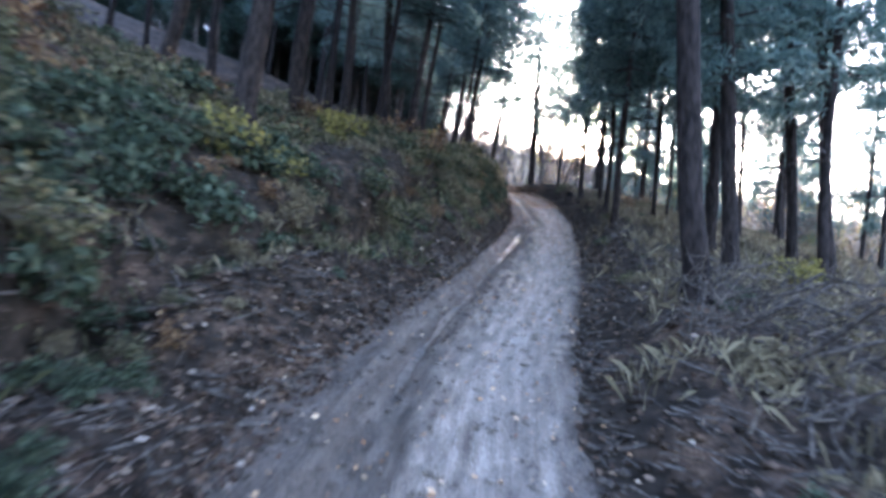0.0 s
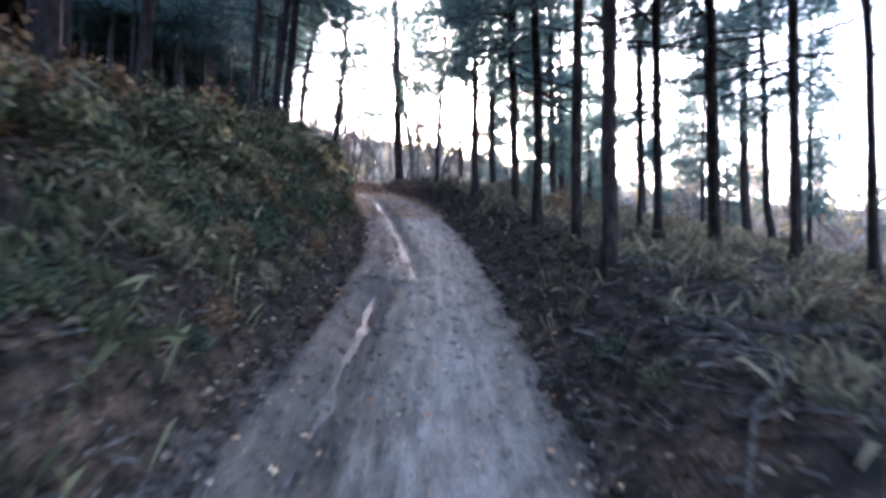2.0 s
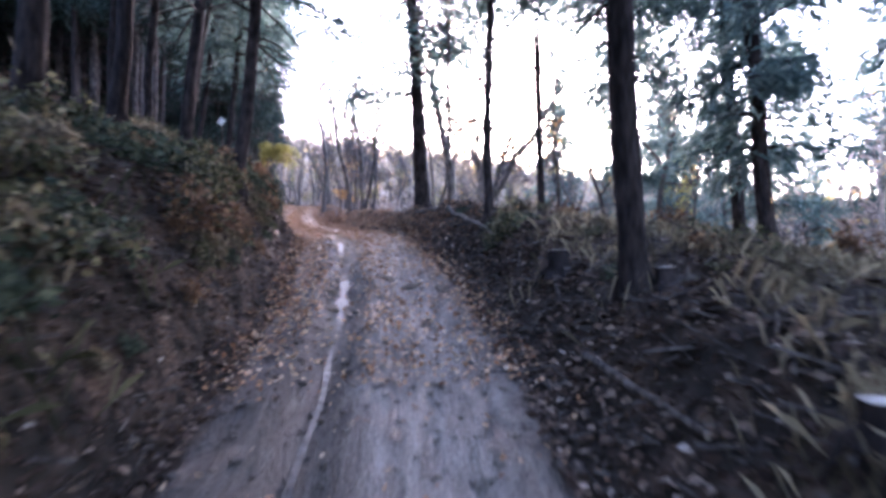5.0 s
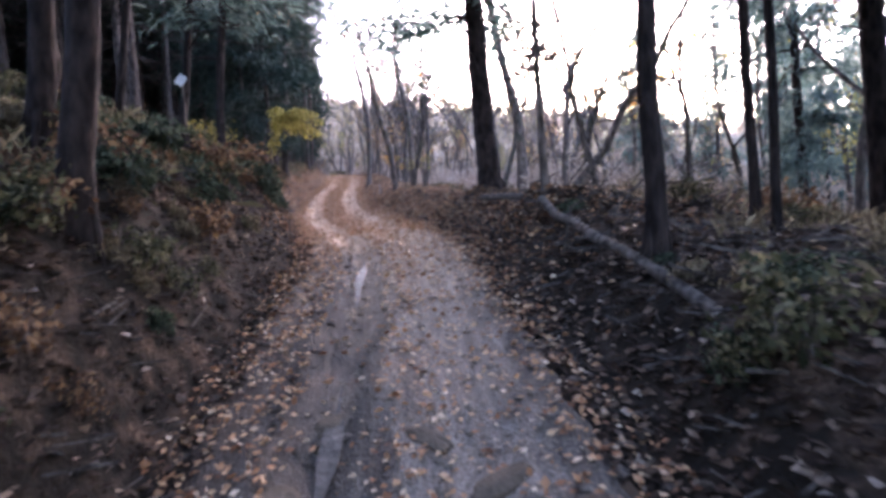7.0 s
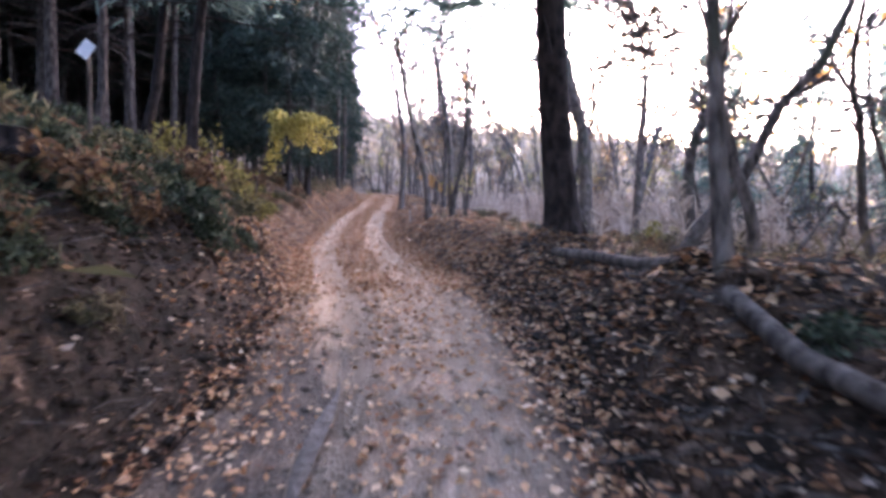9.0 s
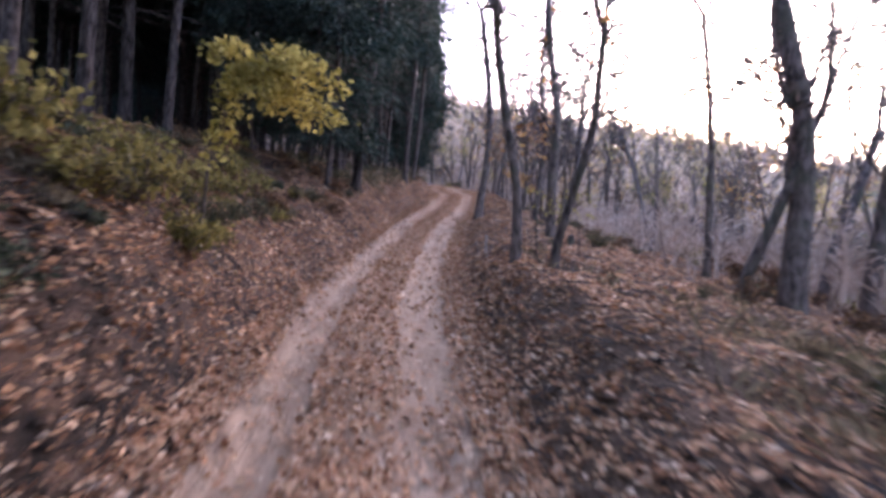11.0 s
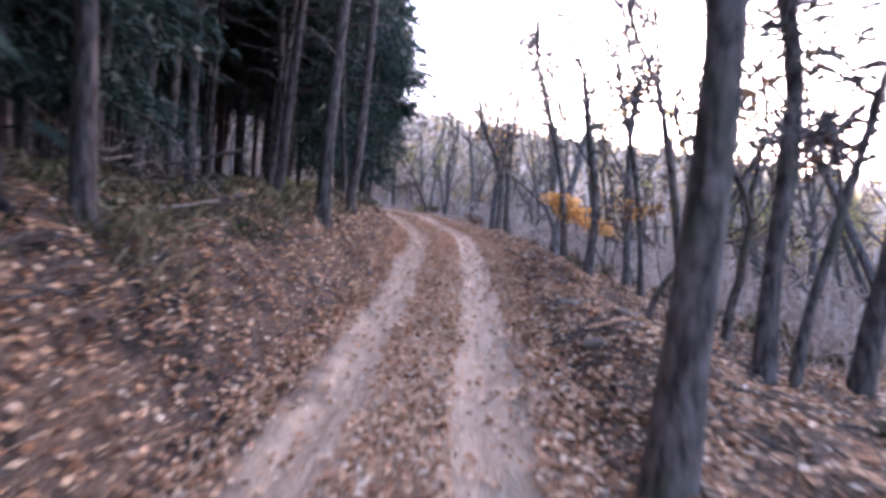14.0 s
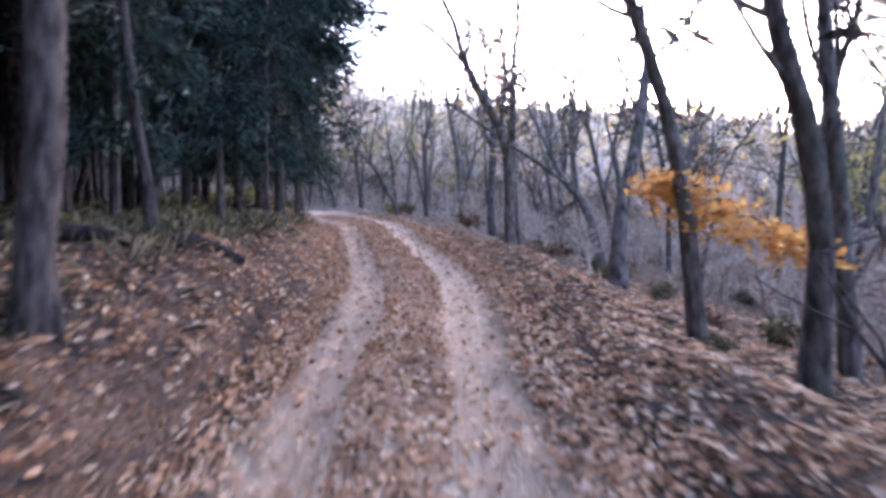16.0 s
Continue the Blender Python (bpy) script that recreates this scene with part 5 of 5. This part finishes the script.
sign_post(-3.4, 31.0, 1.2, 0.17)


def water_strip(y0, y1, half, drop):
    """Standing water along the inner wheel rut, with a ragged edge."""
    ys = np.arange(y0, y1, 0.08)
    mid = rut_left(ys) + 0.05 * value_noise(ys * 1.3, ys * 0, 31)
    w = half * np.clip(0.55 + 1.5 * value_noise(ys * 1.1, ys * 0 + 3, 32) + 1.2 * value_noise(ys * 4, ys * 0, 33), 0.25, 1.2) * np.clip(np.minimum(ys - y0, y1 - ys) / 0.5, 0.05, 1)
    xc = centre_x(ys)
    floor_z = ground_z(xc + mid / turn_cos(ys), ys, 0) + 0.012 + drop
    rows = [np.column_stack([xc + (mid + k * w) / turn_cos(ys), ys, floor_z]) for k in (-1, -0.5, 0, 0.5, 1)]
    v = np.stack(rows, 1).reshape(-1, 3)
    i, j = np.meshgrid(np.arange(len(ys) - 1), np.arange(4), indexing="ij")
    a = i * 5 + j
    f = np.stack([a, a + 1, a + 6, a + 5], -1).reshape(-1, 4)
    ob = new("puddle", mesh_from("puddle", v, f, [WATER], smooth=True))
    return tagged(ob, "shallow muddy water standing in the inner wheel rut", "puddle", "puddles")


WATER, an, al, ap = material("muddy_water", 0.45)
ap.inputs["Base Color"].default_value = (0.085, 0.07, 0.056, 1)
ap.inputs["IOR"].default_value = 1.33
ap.inputs["Specular IOR Level"].default_value = 0.5
ripple = noise_node(an, al, 9, 3)
bumped(an, al, ap, ripple.outputs["Fac"], 0.6, 0.05)
for y0, y1, half in ((4.4, 8.6, 0.05), (8.8, 12.4, 0.06), (12.6, 16.3, 0.07), (16.2, 17.0, 0.07), (17.0, 20.4, 0.08), (20.6, 24.2, 0.09), (24.4, 27.0, 0.1), (28.4, 30.2, 0.045)):
    water_strip(y0, y1, half, 0.03)


def branch_meshes(seed, length, radius):
    """A dead limb and its side twigs, each a mesh."""
    rg = np.random.default_rng(seed)
    s = np.linspace(0, 1, 6)[:, None]
    pts = np.array([1.0, 0, 0]) * length * s + rg.normal(0, length * 0.05, (6, 3)) + np.array([0, 0, 1.0]) * 0.25 * length * np.sin(s * 3.14) * rg.random()
    v, f = tube(pts, np.linspace(radius, radius * 0.3, 6), 6)
    out = [mesh_from("limb", v, f, [BRUSH_WOOD], smooth=True)]
    for _ in range(4):
        k = rg.integers(1, 5)
        g = np.array([0.8, 0, 0.2]) + rg.normal(0, 0.6, 3)
        e = pts[k] + g / np.linalg.norm(g) * length * rg.uniform(0.2, 0.5)
        v, f = tube([pts[k], (pts[k] + e) / 2 + rg.normal(0, 0.03, 3), e], [radius * 0.5, radius * 0.35, radius * 0.12], 4)
        out.append(mesh_from("twig", v, f, [BRUSH_WOOD], smooth=True))
    return out


def branch_proto(k, ln, r):
    root = new("fallen_branch")
    for n, me in enumerate(branch_meshes(200 + k, ln, r)):
        part("twig" if n else "limb", me, root)
    return tagged(root, "dead grey branch lying in the brush beside the track", "branch", "fallen branches")


def brush_pile(x, y, radius, height):
    """A heap of dead limbs and their twigs, laid over one another."""
    rg = np.random.default_rng(91)
    root = new("brush_pile")
    stock = [me for k, (ln, r) in enumerate(((1.3, 0.02), (1.6, 0.024), (1.0, 0.016))) for me in branch_meshes(240 + k, ln, r)]
    for k in range(64):
        a, q = rg.uniform(0, 6.28), radius * rg.random() ** 0.6
        px, py = x + q * math.cos(a) * 1.3, y + q * math.sin(a)
        limb = part("limb" if k % 5 == 0 else "twig", stock[k % len(stock)], root)
        lift = height * (1 - (q / radius) ** 2) * rg.random()
        limb.matrix_basis = Matrix.Translation((px, py, float(ground_z(px, py)) + 0.03 + lift)) @ Matrix.Rotation(rg.uniform(0, 6.28), 4, "Z") @ Matrix.Rotation(rg.uniform(-0.5, 0.35), 4, "Y") @ Matrix.Translation((-0.6, 0, 0))
    return tagged(root, "heap of dead grey branches among spruce stems", "brush pile")


brush_pile(-9.9, 48.4, 0.9, 0.75)
BRANCHES = [branch_proto(k, ln, r) for k, (ln, r) in enumerate(((1.3, 0.016), (1.7, 0.02), (0.9, 0.012), (2.1, 0.024)))]


def lay_branch(x, y, turn, pitch=0.0, lift=0.04, size=1.0):
    m = Matrix.Translation((x, y, float(ground_z(x, y)) + lift)) @ slope_turn(x, y, 1.0) @ Matrix.Rotation(turn, 4, "Z") @ Matrix.Rotation(pitch, 4, "Y")
    ob = copy_thing(rng.choice(BRANCHES), m)
    ob.scale = (size, size, size)


for _ in range(85):
    y = rng.uniform(1.2, 7)
    d = rng.uniform(1.9, 3.6)
    lay_branch(float(centre_x(y)) + d, y, rng.uniform(-1.3, 1.3), -rng.uniform(0, 0.5), rng.uniform(0.02, 0.2), rng.uniform(0.55, 1.05))
for _ in range(90):
    y = rng.uniform(9, 31)
    d = rng.uniform(1.5, 4.2)
    lay_branch(float(centre_x(y)) + d, y, rng.uniform(-1.2, 1.2), -rng.uniform(0, 0.15), size=rng.uniform(0.3, 0.6))
for _ in range(16):
    y = rng.uniform(1, 40)
    d = -rng.uniform(2.0, 5)
    lay_branch(float(centre_x(y)) + d, y, rng.uniform(1.9, 4.3), -rng.uniform(0, 0.1), size=rng.uniform(0.3, 0.5))
for _ in range(24):
    y = rng.uniform(33, 60)
    d = rng.choice((-1, 1)) * rng.uniform(1.9, 5)
    lay_branch(float(centre_x(y)) + d, y, rng.uniform(-1.2, 1.2) + (3.14 if d < 0 else 0), 0, size=rng.uniform(0.3, 0.55))
for proto in BRANCHES:
    for ob in (*proto.children_recursive, proto):
        bpy.data.objects.remove(ob)


def arching_sapling(name, label, path, radius, centre, size, count, leaf_mat, leaf, sweep=(0, 0, 0)):
    """A thin stem that carries one hanging spray of coloured leaves."""
    rg = np.random.default_rng(count)
    root = new(name)
    v, f = tube(path, np.linspace(radius, radius * 0.3, len(path)), 6)
    part("stem", mesh_from("stem", v, f, [GREY_BARK], smooth=True), root)
    c = np.array(centre, float)
    ends = []
    for _ in range(44 if any(sweep) else 16):
        t = rg.uniform(-1, 1)
        e = c + rg.normal(0, 0.62, 3) * size + np.array(sweep) * t
        start = np.array(path[-1]) if not any(sweep) else np.array(path[-2]) * (0.5 + 0.5 * t) + np.array(path[-1]) * (0.5 - 0.5 * t)
        m = (start + e) / 2 + (0, 0, 0.08)
        v, f = tube([start, m, e], [0.008, 0.006, 0.003], 4)
        part("twig", mesh_from("twig", v, f, [GREY_BARK], smooth=True), root)
        ends.append(np.array([m, e]))
    ends = np.array(ends)
    k = rg.integers(0, len(ends), count)
    u = rg.random((count, 1))
    spots = ends[k, 0] * (1 - u) + ends[k, 1] * u + rg.normal(0, 0.32 if any(sweep) else 0.14, (count, 3)) * size
    spots[:, 2] -= 0.18 * size[2] * rg.random(count) ** 2
    v, f = leaves_at(spots, leaf, rg, 1.8, 0.2)
    part("foliage", mesh_from("foliage", v, f, [leaf_mat]), root)
    return tagged(root, label, "tree")


gz = lambda x, y: float(ground_z(x, y))
arching_sapling("yellow_sapling", "slender sapling with a hanging spray of yellow leaves", [(-5.0, 36.6, gz(-5.0, 36.6) - 0.1), (-4.9, 36.55, gz(-5.0, 36.6) + 1.0), (-4.5, 36.4, 10.3), (-3.9, 36.15, 10.55)], 0.025,
                (-3.75, 36.05, 10.2), (0.6, 0.45, 0.36), 2300, YELLOW_LEAF, 0.042)
arching_sapling("oak_sapling", "thin oak sapling with a few brown-orange leaves", [(-1.6, 40.2, gz(-1.6, 40.2) - 0.1), (-1.65, 40.1, gz(-1.6, 40.2) + 0.9), (-1.75, 40.0, 10.3), (-1.85, 39.9, 10.6)], 0.018,
                (-1.95, 39.8, 10.55), (0.8, 0.7, 0.4), 150, OAK_LEAF, 0.042)
arching_sapling("oak_sapling", "thin oak sapling with fading yellow leaves", [(-1.0, 41.2, gz(-1.0, 41.2) - 0.1), (-1.05, 41.1, gz(-1.0, 41.2) + 0.6), (-1.15, 41.0, 9.6)], 0.016,
                (-1.2, 40.9, 9.75), (0.7, 0.6, 0.3), 150, YELLOW_LEAF, 0.042)
arching_sapling("oak_sapling", "thin oak sapling with a few brown-orange leaves", [(-3.6, 52.8, gz(-3.6, 52.8) - 0.1), (-3.8, 52.6, gz(-3.6, 52.8) + 0.8), (-4.0, 52.5, 12.0)], 0.016,
                (-4.1, 52.4, 12.0), (0.5, 0.45, 0.2), 130, OAK_LEAF, 0.045)
arching_sapling("orange_maple", "slender maple holding flat sprays of orange leaves", [(-3.7, 56.9, gz(-3.7, 56.9) - 0.1), (-3.85, 56.9, gz(-3.7, 56.9) + 0.6), (-4.35, 56.9, 12.05), (-5.6, 57.4, 13.1)], 0.022,
                (-5.1, 57.0, 12.4), (0.34, 0.4, 0.13), 1500, ORANGE_LEAF, 0.052, sweep=(0.85, -0.3, -0.5))
arching_sapling("green_sapling", "small sapling with pale green leaves by the spruces", [(-7.7, 45.0, gz(-7.7, 45.0) - 0.1), (-7.6, 44.95, gz(-7.7, 45.0) + 0.6), (-7.5, 44.9, gz(-7.7, 45.0) + 1.1)], 0.015,
                (-7.4, 44.8, gz(-7.7, 45.0) + 1.25), (0.35, 0.35, 0.25), 220, FERN, 0.07)


def leaning_tree(x, y, dx, dy, dz, radius):
    z = gz(x, y)
    rg = np.random.default_rng(77)
    s = np.linspace(0, 1, 8)[:, None]
    pts = np.array([x, y, z - 0.3]) + np.array([dx, dy, dz]) * s + np.array([0, 0, 0.4]) * s ** 2 + rg.normal(0, 0.05, (8, 3))
    root = new("leaning_tree")
    pieces = [tube(pts, np.linspace(radius, radius * 0.35, 8), 8, 0.15, rg)]
    for k, ln in ((3, 0.9), (5, 1.6), (6, 1.8), (7, 1.5), (7, 1.2)):
        g = np.array([0.4, 0, 0.8]) + rg.normal(0, 0.4, 3)
        pieces.append(tube([pts[k], pts[k] + g * ln * 0.5, pts[k] + g * ln + rg.normal(0, 0.1, 3)], [radius * 0.35, radius * 0.22, radius * 0.08], 5))
    v, f = join(pieces)
    part("trunk", mesh_from("trunk", v, f, [GREY_BARK], smooth=True), root)
    return tagged(root, "broken grey tree leaning out over the valley", "tree")


leaning_tree(2.6, 33.8, 3.5, 0.2, 4.8, 0.1)
leaning_tree(-4.0, 55.2, -0.9, 0.3, 1.5, 0.035)


def bank_root(x, y, drop, out, radius):
    """A bare root that hangs over the undercut of the bank."""
    rg = np.random.default_rng(int(abs(x * 100) + y * 37))
    s = np.linspace(0, 1, 7)[:, None]
    pts = np.column_stack([x - 0.5 + out * np.sin(s[:, 0] * 1.6), y + 0.35 * s[:, 0] * rg.normal(0, 1) + rg.normal(0, 0.02, 7), np.zeros(7)])
    top = float(ground_z(x - 0.5, y))
    pts[:, 2] = np.maximum(top - drop * s[:, 0] ** 1.5 + rg.normal(0, 0.02, 7), np.array([float(ground_z(a, b)) for a, b in pts[:, :2]]) + 0.5 * radius)
    pts[0, 2] -= 0.08
    root = new("tree_root")
    v, f = tube(pts, np.linspace(radius, radius * 0.35, 7), 5, 0.2, rg)
    part("stem", mesh_from("stem", v, f, [DEAD_WOOD], smooth=True), root)
    for k in (2, 3, 4):
        e = pts[k] + np.array([rg.uniform(0, 0.15), rg.normal(0, 0.2), -rg.uniform(0.1, 0.35)])
        v, f = tube([pts[k], (pts[k] + e) / 2 + rg.normal(0, 0.03, 3), e], [radius * 0.5, radius * 0.35, radius * 0.12], 3)
        part("rootlet", mesh_from("rootlet", v, f, [DEAD_WOOD]), root)
    tagged(root, "bare root hanging from the undercut earth bank", "root", "bank roots")


for _ in range(26):
    y = rng.uniform(2.5, 13)
    bank_root(float(centre_x(y)) - rng.uniform(2.5, 3.3), y, rng.uniform(0.5, 1.0), rng.uniform(0.3, 0.6), rng.uniform(0.008, 0.02))


def stake(x, y, height, lean, radius):
    z = gz(x, y)
    v, f = tube([(x, y, z - 0.12), (x + lean * 0.5, y, z + height * 0.5), (x + lean, y + 0.03, z + height)], [radius, radius * 0.95, radius * 0.85], 8)
    tagged(new("broken_stake", mesh_from("broken_stake", v, f, [CUT_WOOD], smooth=True)), "short broken pale stick standing in the fallen leaves", "stick")


stake(-2.66, 41.0, 0.36, -0.03, 0.022)
